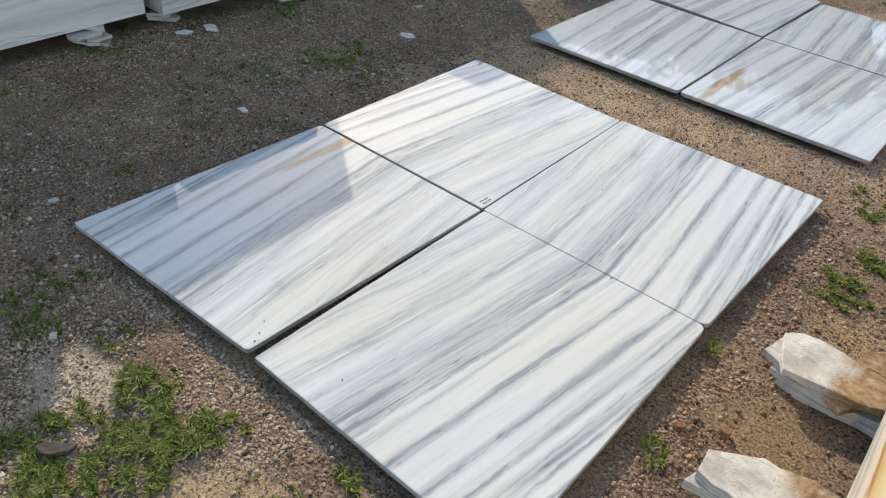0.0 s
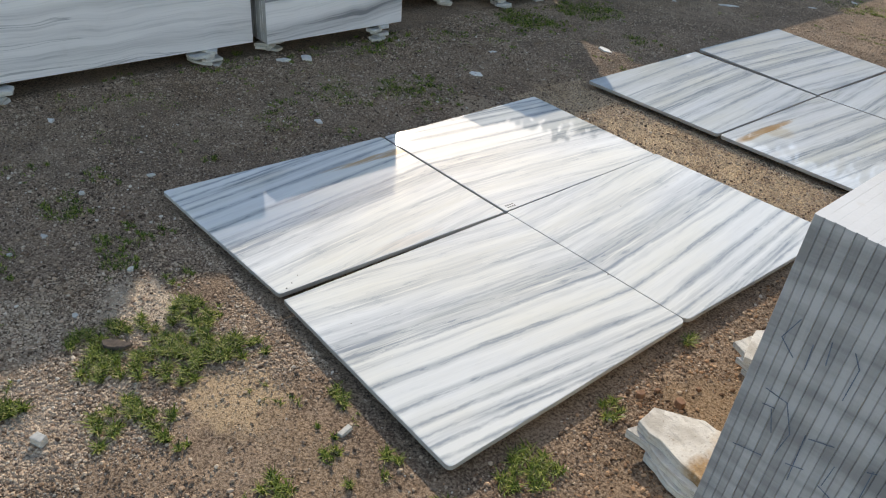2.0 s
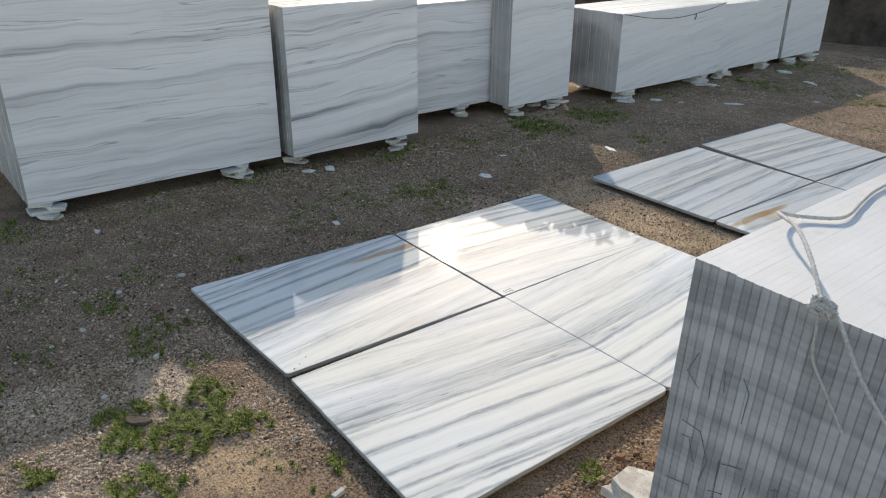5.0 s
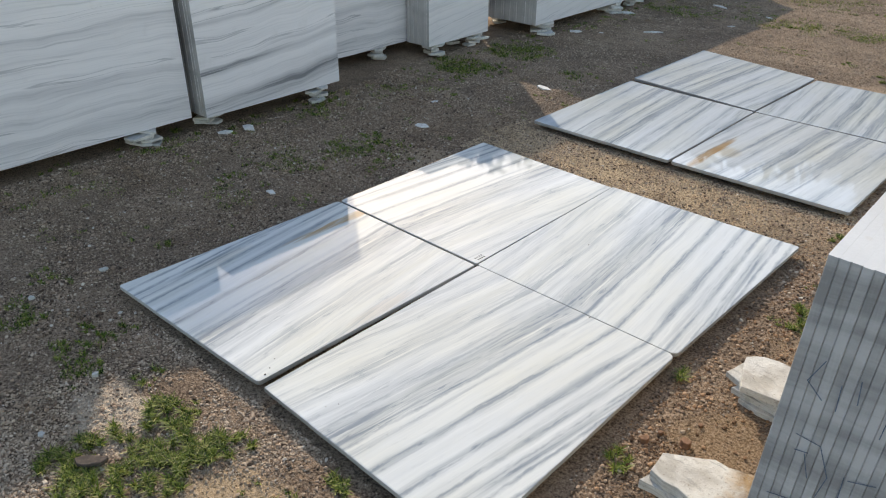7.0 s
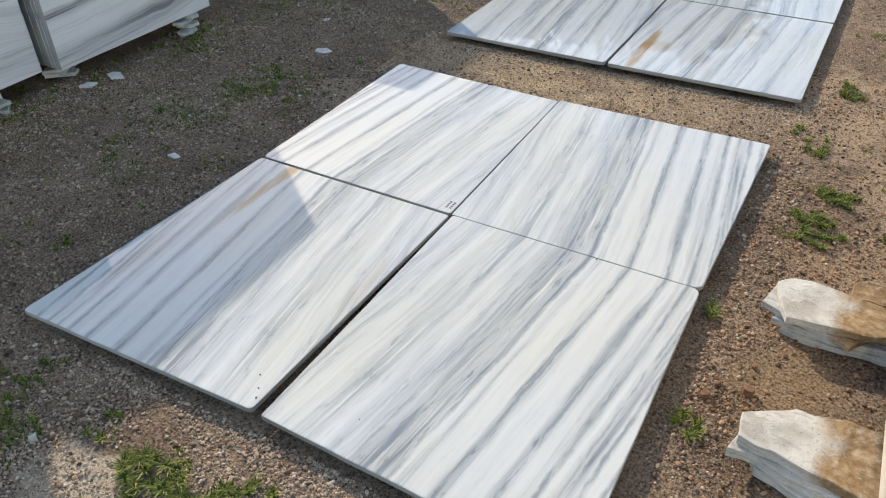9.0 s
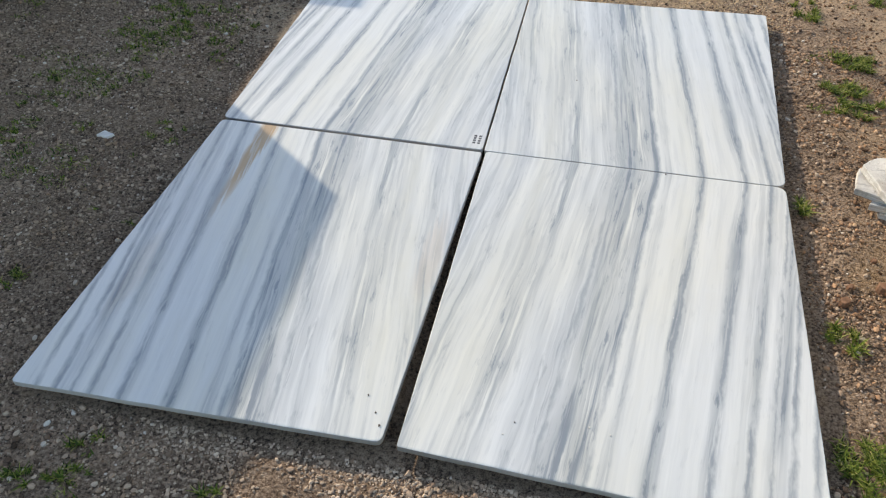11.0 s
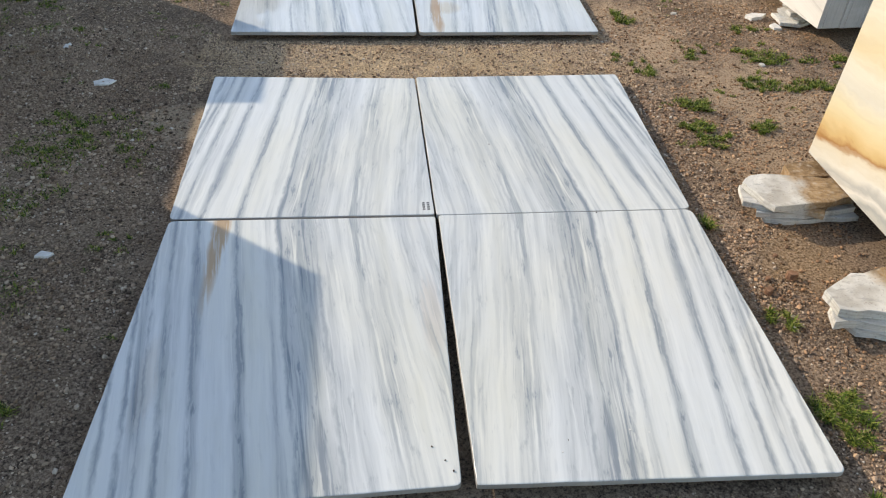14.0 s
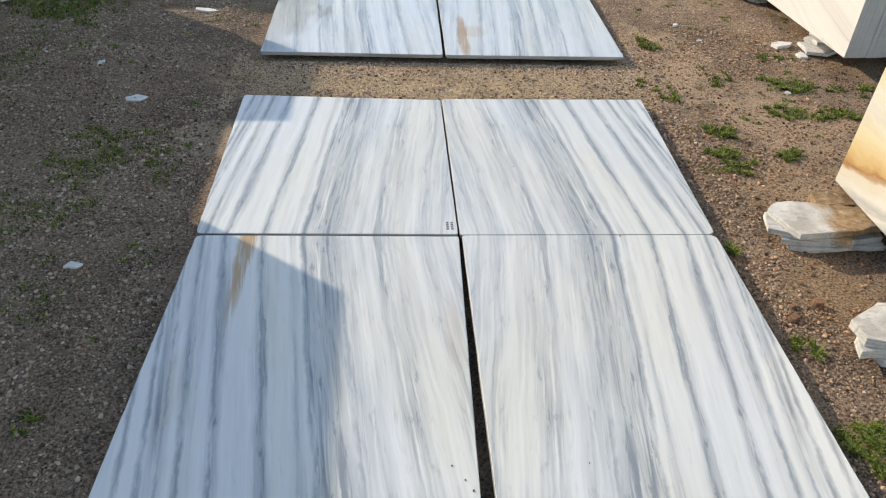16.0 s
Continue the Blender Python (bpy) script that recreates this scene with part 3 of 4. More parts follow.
# ---- boundary wall ----
def boundary_wall():
    bm = bmesh.new()
    bmesh.ops.create_grid(bm, x_segments=80, y_segments=14, size=1)
    for v in bm.verts:
        x, z = v.co.x * 7.0, (v.co.y + 1) * .40
        d = .03 * noise.noise(Vector((x * 1.3, z * 1.5, 0))) + .02 * noise.noise(Vector((x * 5, z * 5, 4)))
        v.co = (x, d, z + (0.05 * noise.noise(Vector((x * 2, 7, 0))) if z > .75 else 0))
    bmesh.ops.solidify(bm, geom=bm.faces[:], thickness=.22)
    ob = new("wall_north", mesh_of("wall_north", bm, M_WALL))
    ob.matrix_world = pose(-3.0, 9.35, -.02, 0, 0, 22)
    tagged(ob, "dark weathered boundary wall behind the packs", "wall", kind="structure")


boundary_wall()


# ---- trees beyond the yard ----
M_LEAF = plain_material("tree_leaves", (.030, .050, .016), (.075, .105, .035), 1.2, .7, .1)
M_TRUNK = plain_material("tree_bark", (.05, .038, .028), (.12, .09, .065), 3.0, .9, .5)


def limb(bm, a, b, ra, rb, sides=7):
    """A tapered, slightly bent branch from a to b."""
    a, b = Vector(a), Vector(b)
    d = (b - a).normalized()
    s1 = d.cross(Vector((.31, .85, .2))).normalized()
    s2 = d.cross(s1)
    rings = []
    for j in range(5):
        t = j / 4
        c = a.lerp(b, t) + s1 * math.sin(t * 3.1) * (b - a).length * .05
        r = ra + (rb - ra) * t
        rings.append([bm.verts.new(c + (s1 * math.cos(q * 6.283 / sides) + s2 * math.sin(q * 6.283 / sides)) * r) for q in range(sides)])
    for lo, hi in zip(rings, rings[1:]):
        for q in range(sides):
            bm.faces.new((lo[q], lo[(q + 1) % sides], hi[(q + 1) % sides], hi[q]))


def tree(seed, label):
    """A broad tree about 16 m high: trunk, limbs, and a crown of leaf sprays gathered in clumps."""
    rnd = random.Random(seed)
    base = new("tree")
    bm = bmesh.new()
    limb(bm, (0, 0, -.1), (.2, .1, 6.0), .42, .26)
    clumps = []
    for i in range(74):
        a, t = rnd.uniform(0, 6.283), rnd.random()
        z = 2.5 + 11.8 * t
        reach = (1 - ((z - 7.0) / 8.6) ** 2) ** .5 * 4.6 if abs(z - 7.0) < 8.6 else .6
        r = reach * math.sqrt(rnd.uniform(.1, 1))
        clumps.append((Vector((math.cos(a) * r, math.sin(a) * r, z)), rnd.uniform(1.0, 1.7)))
    for c, r in clumps[::4]:
        limb(bm, (.1, .05, max(1.5, c.z * .45)), c, .15, .04, 5)
    part("trunk", bm, M_TRUNK, base)
    verts, faces = [], []
    for c, r in clumps:
        for _ in range(120):
            d = Vector((rnd.gauss(0, 1), rnd.gauss(0, 1), rnd.gauss(0, 1))).normalized() * r * rnd.random() ** .4
            u = Vector((rnd.gauss(0, 1), rnd.gauss(0, 1), rnd.gauss(0, .6))).normalized()
            w = u.orthogonal().normalized()
            s1, s2 = rnd.uniform(.18, .42), rnd.uniform(.11, .24)
            i, m = len(verts), c + d
            verts += [m - u * s1, m + w * s2, m + u * s1, m - w * s2]
            faces.append((i, i + 1, i + 2, i + 3))
    me = bpy.data.meshes.new("crown")
    me.from_pydata([tuple(v) for v in verts], [], faces)
    me.materials.append(M_LEAF)
    crown = new("crown", me)
    crown.parent = base
    return tagged(base, label, "tree", "trees standing beyond the packs")


TREES = [tree(q, "tall leafy green tree beyond the stone yard") for q in (31, 32)]
tree_rnd = random.Random(6)
for i in range(17):
    az = math.radians(-84 + 4.6 * i + tree_rnd.uniform(-.8, .8))
    far = tree_rnd.uniform(40, 46)
    rise = math.tan(math.radians(tree_rnd.uniform(19.3, 20.3))) * far / 15.2
    place = pose(-1.9 + math.sin(az) * far, 2.0 + math.cos(az) * far, 0, 0, 0, tree_rnd.uniform(0, 360)) @ Matrix.Diagonal((rise, rise, rise, 1))
    if i < 2:
        TREES[i].matrix_world = place
    else:
        copy_thing(TREES[i % 2], place)


# ---- loose stones ----
def flat_stone(name, label, category, place, size, thick, seed, material, turn=0.0, group="", sides=7, tilt=(0, 0), points=None):
    """A broken flat piece of stone with ragged edges; place is the middle of its underside."""
    rnd = random.Random(seed)
    if points:
        pts = [Vector(p) for p in points]
    else:
        pts = []
        for i in range(sides):
            a = 2 * math.pi * (i + rnd.uniform(-.25, .25)) / sides
            r = rnd.uniform(.75, 1.12)
            pts.append(Vector((math.cos(a) * size[0] / 2 * r, math.sin(a) * size[1] / 2 * r)))
    step = max(.006, max(size) / 14)
    pts = subdivided(pts, step, step * .5, seed)
    bm = plate(pts, 0, thick, min(.0022, thick * .15))
    for v in bm.verts:
        o = noise.noise_vector(v.co * 30 + Vector((seed, 0, 0)))
        v.co += o * min(.0025, thick * .12)
    ob = new(name, mesh_of(name, bm, material))
    ob.matrix_world = pose(*place, tilt[0], tilt[1], turn)
    return tagged(ob, label, category, group)


RUB = "broken marble pieces propping the roped pack"
UNDER = "broken marble pieces under the roped pack"
# far prop
flat_stone("marble_piece", "grey-white broken marble slab lying lowest on the soil", "broken stone", (-.185, 1.815, .000), (.34, .22), .017, 3, M_CHIP, group=RUB,
           points=[(-.118, -.052), (-.060, -.070), (.036, -.062), (.19, -.055), (.19, .08), (0, .10), (-.115, .03)])
flat_stone("marble_piece", "white broken marble piece in a propping stack", "broken stone", (-.185, 1.825, .017), (.34, .22), .018, 4, M_CHIP, group=RUB,
           points=[(-.135, -.052), (-.07, -.062), (.002, -.075), (.19, -.045), (.19, .09), (-.02, .10), (-.122, -.022)])
flat_stone("marble_piece", "brown-stained pointed marble piece in a propping stack", "broken stone", (-.185, 1.835, .036), (.34, .22), .018, 5, M_RUBBLE, group=RUB,
           points=[(-.182, -.030), (-.125, -.060), (-.032, -.078), (.042, -.112), (.105, -.045), (.19, -.04), (.19, .06), (-.05, .07), (-.155, .052)])
flat_stone("marble_piece", "white marble piece half stained brown by soil", "broken stone", (-.185, 1.845, .055), (.34, .22), .022, 6, M_RUBBLE, group=RUB,
           points=[(-.128, -.068), (-.106, -.102), (-.035, -.100), (.045, -.090), (.105, -.074), (.19, -.06), (.19, .035), (.10, .053), (.03, .060), (-.07, .074), (-.118, .070), (-.158, .030)])
flat_stone("marble_piece", "flat brown marble piece at the pack's foot", "broken stone", (-.090, 1.955, .000), (.14, .10), .070, 8, M_BROWN, group=RUB,
           points=[(-.068, -.045), (.06, -.045), (.06, .048), (-.020, .042), (-.066, .030)])
# near prop
flat_stone("marble_piece", "grey broken marble piece under a propping stack", "broken stone", (-.170, 1.325, .000), (.34, .2), .023, 13, M_CHIP, group=RUB,
           points=[(-.13, .00), (-.10, -.06), (.02, -.10), (.20, -.10), (.20, .10), (-.03, .09), (-.115, .04)])
flat_stone("marble_piece", "white ragged marble piece in a propping stack", "broken stone", (-.170, 1.325, .023), (.34, .2), .025, 14, M_CHIP, group=RUB,
           points=[(-.165, -.050), (-.10, -.055), (.02, -.085), (.20, -.08), (.20, .10), (-.08, .06), (-.150, .005)])
flat_stone("marble_piece", "white marble piece with one soil-brown half", "broken stone", (-.165, 1.345, .048), (.34, .2), .028, 15, M_RUBBLE, group=RUB,
           points=[(-.160, -.050), (-.115, -.064), (-.075, -.070), (.06, -.10), (.20, -.10), (.20, .105), (.045, .100), (-.014, .082), (-.054, .082), (-.108, .050), (-.158, .014)])
for i, (sx, sy) in enumerate([(.30, 1.33), (.30, 1.82)]):
    flat_stone("marble_piece", "thick marble block under the roped pack", "broken stone", (sx, sy, .0), (.40, .20), .093, 40 + i, M_CHIP, group=UNDER, sides=6)

CHIPS = "marble chips under the standing packs"
chip_rnd = random.Random(21)


def chip_stack(x, y, layers, size, top=Z_PACK):
    """A few flat chips one on the other, up to the underside of a pack."""
    layers += 2
    h = top / layers
    for i in range(layers):
        s = size * chip_rnd.uniform(.75, 1.3)
        flat_stone("marble_chip", "flat white marble chip stacked under a pack", "stone chip",
                   (x + chip_rnd.uniform(-.03, .03), y + chip_rnd.uniform(-.04, .04), i * h), (s, s * chip_rnd.uniform(.55, .9)), h * .98, chip_rnd.randint(1, 9999), M_CHIP,
                   chip_rnd.uniform(0, 360), CHIPS, sides=5)


for x, y, n, s in [(-3.37, .60, 3, .16), (-3.36, 1.60, 4, .18), (-3.40, 2.02, 3, .15), (-3.30, 2.66, 3, .12), (-3.70, 2.98, 3, .15), (-3.68, 3.52, 3, .14),
                   (-3.46, 3.85, 3, .12), (-3.45, 4.27, 3, .14), (-3.30, 4.93, 3, .20), (-3.30, 5.92, 3, .20), (-3.33, 6.25, 3, .16), (-3.33, 6.98, 3, .18),
                   (-3.33, 7.4, 3, .16), (-3.33, 7.8, 3, .16), (-3.95, .62, 3, .2), (-3.95, 1.6, 3, .2), (-3.8, 2.1, 3, .2), (-3.8, 2.6, 3, .2), (-4.1, 3.0, 3, .2),
                   (-4.1, 3.5, 3, .2), (-3.9, 4.1, 3, .2), (-3.56, 3.9, 2, .10), (-3.56, 4.2, 2, .10), (-3.8, 5.0, 3, .2), (-3.8, 5.9, 3, .2), (-3.8, 6.3, 3, .2), (-3.8, 6.9, 3, .2), (-3.75, 7.4, 3, .2),
                   (-3.75, 7.8, 3, .2), (-4.55, -.2, 3, .2), (-4.55, .9, 3, .2), (-4.05, 4.5, 3, .2), (.56, 3.36, 3, .20), (.50, 4.1, 3, .2), (1.0, 3.25, 3, .2), (1.0, 4.1, 3, .2)]:
    chip_stack(x, y, n, s)

# scattered white pieces: place, size, thickness, turn
SCATTER = [(-2.420, 1.694, .055, .035, .014, 20), (-2.515, 2.755, .105, .060, .012, 15), (-2.330, .878, .040, .022, .016, 70), (-1.750, .574, .030, .022, .020, 100),
           (-2.320, .618, .028, .024, .018, 30), (-2.432, 3.744, .150, .045, .018, -10), (-2.674, 5.483, .170, .050, .016, 35), (-2.694, 6.738, .160, .050, .015, -20),
           (-3.18, 2.10, .11, .06, .02, 5), (-3.21, 1.98, .08, .05, .02, 60), (-3.17, 5.95, .15, .09, .02, 0), (-3.12, 5.10, .12, .06, .02, 30), (-3.1, 7.0, .14, .07, .03, 10),
           (.38, 3.42, .13, .07, .03, 20), (.43, 3.30, .10, .06, .022, 80), (-.078, 3.657, .05, .03, .018, 45), (-.009, 3.467, .035, .025, .015, 10), (.183, 2.885, .04, .03, .012, 100),
           (-2.1, .42, .04, .03, .012, 0), (-2.05, .30, .03, .02, .01, 50), (-1.62, .36, .025, .02, .012, 0), (-3.0, .72, .05, .03, .02, 12), (-2.75, 3.1, .05, .03, .01, 77),
           (-2.95, 5.2, .05, .03, .01, 40), (-2.3, 6.1, .06, .03, .012, 25), (-2.2, 6.6, .09, .03, .012, -30)]
for i, (x, y, sx, sy, h, turn) in enumerate(SCATTER):
    flat_stone("marble_chip", "small white marble chip lying on the gravel", "stone chip", (x, y, ground_height(x, y) - .002), (sx, sy), h * .65, 100 + i, M_WHITE if sx > .045 else M_OFFCUT, turn,
               "loose chips scattered on the yard", sides=5 if i % 3 else 4)
cube_pts = [(-.016, -.012), (.016, -.011), (.015, .012), (-.015, .011)]
flat_stone("marble_chip", "white cut marble cube lying on the soil", "stone chip", (-1.180, .134, ground_height(-1.18, .134) - .002), (.036, .03), .026, 150, M_OFFCUT, 25,
           "loose chips scattered on the yard", points=cube_pts)
flat_stone("marble_chip", "narrow white cut marble offcut beside the slab", "stone chip", (-.782, .728, ground_height(-.782, .728) - .002), (.04, .02), .014, 151, M_OFFCUT, 105,
           "loose chips scattered on the yard", points=[(-.021, -.008), (.021, -.007), (.020, .008), (-.021, .008)])
flat_stone("wood_chip", "dark weathered chip of wood in the grass", "wood chip", (-1.408, .402, .006), (.09, .036), .013, 152, M_BARK, 42, sides=8)
for i, (x, y, s) in enumerate([(-.327, 1.504, .034), (-.417, 1.452, .026), (-.40, 1.50, .018), (-.33, 1.60, .015)]):
    flat_stone("soil_clod", "reddish brown lump of soil", "clod", (x, y, ground_height(x, y) - .003), (s, s * .9), s * .75, 160 + i, M_CLOD, 40 * i, "clods by the propping stones", sides=8)

SPECKS = [(-1.101, 2.215, .006), (-.826, 1.800, .006), (-1.100, .965, .005), (-1.400, .968, .006), (-1.372, .930, .006), (-1.358, .905, .007), (-1.119, .935, .005),
          (-.958, .985, .006), (-.915, .975, .005), (-.80, 1.30, .004), (-1.62, 2.30, .004), (-1.90, 1.35, .004)]
for i, (x, y, s) in enumerate(SPECKS):
    flat_stone("grit_speck", "tiny dark crumb of grit on the polished slab", "grit", (x, y, .0258), (s * .7, s * .7), s * .35, 300 + i, M_BARK if i < 6 else M_WHITE, 30 * i, "crumbs on the laid slabs", sides=6)


# ---- marks, stamp and rope ----
def bar(parent, name, material, a, b, width, lift, axis):
    """A flat ink bar from a to b on a face with the given normal axis, in world space."""
    a, b = Vector(a), Vector(b)
    n = Vector(axis)
    side = (b - a).cross(n).normalized() * width / 2
    bm = bmesh.new()
    lo = [bm.verts.new(p + n * lift) for p in (a - side, b - side, b + side, a + side)]
    hi = [bm.verts.new(v.co + n * .0006) for v in lo]
    bm.faces.new(hi)
    for i in range(4):
        bm.faces.new((lo[i], lo[(i + 1) % 4], hi[(i + 1) % 4], hi[i]))
    bmesh.ops.recalc_face_normals(bm, faces=bm.faces[:])
    ob = new(name, mesh_of(name, bm, material))
    ob.parent = parent
    bpy.context.view_layer.update()
    ob.matrix_parent_inverse = parent.matrix_world.inverted()
    return ob


INK_Y = 1.0178
strokes = [((0.026, 0.741), (0.009, 0.696)), ((0.009, 0.696), (0.036, 0.671)), ((0.056, 0.711), (0.058, 0.662)), ((0.079, 0.731), (0.083, 0.688)),
           ((0.113, 0.733), (0.127, 0.71)), ((0.127, 0.71), (0.124, 0.647)), ((0.015, 0.592), (0.054, 0.588)), ((0.054, 0.588), (0.076, 0.535)),
           ((0.076, 0.535), (0.067, 0.483)), ((0.019, 0.561), (0.04, 0.565)), ((0.035, 0.561), (0.049, 0.516)), ((-0.002, 0.45), (0.049, 0.462)),
           ((0.098, 0.551), (0.1, 0.447)), ((0.104, 0.548), (0.142, 0.561)), ((0.088, 0.477), (0.116, 0.487)), ((0.154, 0.528), (0.149, 0.479)),
           ((0.144, 0.475), (0.174, 0.464)), ((0.203, 0.561), (0.203, 0.474)), ((0.196, 0.553), (0.209, 0.56))]
for a, b in strokes:
    bar(roped, "marker_stroke", M_INK, (a[0], INK_Y + a[0] * .0175, a[1]), (b[0], INK_Y + b[0] * .0175, b[1]), .0016, .0, (0, -1, 0))
for i in range(2):
    for j in range(4):
        y0 = 1.838 + j * .011
        bar(back_west, "stamp_bar", M_STAMP, (-1.352 + i * .014, y0, .0252), (-1.352 + i * .014, y0 + .007, .0252), .008, .0, (0, 0, 1))


def rope_mesh(points, radius, name, parent, label="", sides=8):
    """A twisted rope along a smooth line through the points."""
    pts = [Vector(p) for p in points]
    path = []
    for i in range(len(pts) - 1):
        p0, p1, p2, p3 = pts[max(i - 1, 0)], pts[i], pts[i + 1], pts[min(i + 2, len(pts) - 1)]
        m = max(4, int((p2 - p1).length / .004))
        for s in range(m):
            t = s / m
            path.append(.5 * ((2 * p1) + (p2 - p0) * t + (2 * p0 - 5 * p1 + 4 * p2 - p3) * t * t + (3 * p1 - p0 - 3 * p2 + p3) * t ** 3))
    path.append(pts[-1])
    bm = bmesh.new()
    rings, run = [], 0.0
    up = Vector((.3, .2, 1)).normalized()
    for i, c in enumerate(path):
        d = (path[min(i + 1, len(path) - 1)] - path[max(i - 1, 0)]).normalized()
        if i:
            run += (c - path[i - 1]).length
        s = d.cross(up).normalized()
        w = s.cross(d)
        ring = []
        for k in range(sides):
            a = 2 * math.pi * k / sides
            r = radius * (1 + .22 * math.cos(3 * a + run * 520))
            ring.append(bm.verts.new(c + (s * math.cos(a) + w * math.sin(a)) * r))
        rings.append(ring)
    for a, b in zip(rings, rings[1:]):
        for k in range(sides):
            bm.faces.new((a[k], a[(k + 1) % sides], b[(k + 1) % sides], b[k]))
    bm.faces.new(rings[-1])
    bm.faces.new(list(reversed(rings[0])))
    bmesh.ops.recalc_face_normals(bm, faces=bm.faces[:])
    return part(name, bm, M_ROPE, parent, label, smooth=True)


rope = tagged(new("rope"), "white twisted rope knotted over the slab pack", "rope")
KX, KY, KZ = .215, 1.006, .920
rope_mesh([(KX, KY, KZ), (.15, 1.085, .945), (.075, 1.175, .952), (-.006, 1.262, .935), (.004, 1.32, .917), (.054, 1.388, .914), (.036, 1.50, .913), (.020, 1.60, .913),
           (.020, 1.75, .913), (.06, 1.92, .913), (.10, 2.026, .88), (.11, 2.034, .5)], .0035, "loop", rope)
rope_mesh([(KX + .01, KY, KZ), (.243, 1.006, .905), (.27, 1.007, .862), (.304, 1.008, .815), (.364, 1.008, .755), (.416, 1.008, .700), (.48, 1.008, .62), (.55, 1.008, .50)], .0034, "tail", rope)
rope_mesh([(KX - .006, KY, KZ), (.212, 1.009, .88), (.216, 1.011, .83), (.245, 1.011, .785), (.285, 1.011, .73)], .0022, "thin_end", rope)
knot_rnd = random.Random(4)
for i in range(9):
    a0, r0 = knot_rnd.uniform(0, 6.28), knot_rnd.uniform(.008, .016)
    ax, az = knot_rnd.uniform(-.010, .010), knot_rnd.uniform(-.006, .008)
    rope_mesh([(KX + ax + r0 * math.cos(a0 + j * 1.1), KY - .004 - .006 * math.sin(j * 1.7 + i), KZ + az + r0 * .7 * math.sin(a0 + j * 1.1)) for j in range(6)], .0034, "knot_turn", rope)
for i in range(9):
    a0, r0 = knot_rnd.uniform(0, 6.28), knot_rnd.uniform(.018, .028)
    c0, d0 = math.cos(a0), math.sin(a0)
    rope_mesh([(KX + .006 * c0, KY - .006, KZ + .005 * d0), (KX + r0 * .6 * c0, KY - .012, KZ + .004 + r0 * .5 * d0), (KX + r0 * c0, KY - knot_rnd.uniform(.004, .016), KZ + r0 * .75 * d0)],
              .0011, "frayed_strand", rope, sides=5)


# thin wire slung along the long low pack
wire = tagged(new("wire"), "thin dark wire slung along the long pack", "wire")


def wire_mesh(points, radius, name, parent):
    bm = bmesh.new()
    pts = [Vector(q) for q in points]
    for p0, p1 in zip(pts, pts[1:]):
        d = (p1 - p0).normalized()
        s1 = d.cross(Vector((1, 0, .2))).normalized()
        s2 = d.cross(s1)
        a, b = ([bm.verts.new(c + (s1 * math.cos(q * 1.0472) + s2 * math.sin(q * 1.0472)) * radius) for q in range(6)] for c in (p0, p1))
        for q in range(6):
            bm.faces.new((a[q], a[(q + 1) % 6], b[(q + 1) % 6], b[q]))
        bm.faces.new(b)
        bm.faces.new(list(reversed(a)))
    return part(name, bm, M_BARK, parent)


wire_mesh([(-3.243, 4.745 + .15 * i, .685 - .075 * math.sin(math.pi * i / 9)) for i in range(10)], .0022, "strand", wire)
wire_mesh([(-3.241, 5.66, .626), (-3.238, 5.665, .600), (-3.241, 5.655, .575)], .004, "twist", wire)


# ---- grass ----
def in_circle(rnd):
    a, r = rnd.uniform(0, 2 * math.pi), math.sqrt(rnd.random())
    return r * math.cos(a), r * math.sin(a)


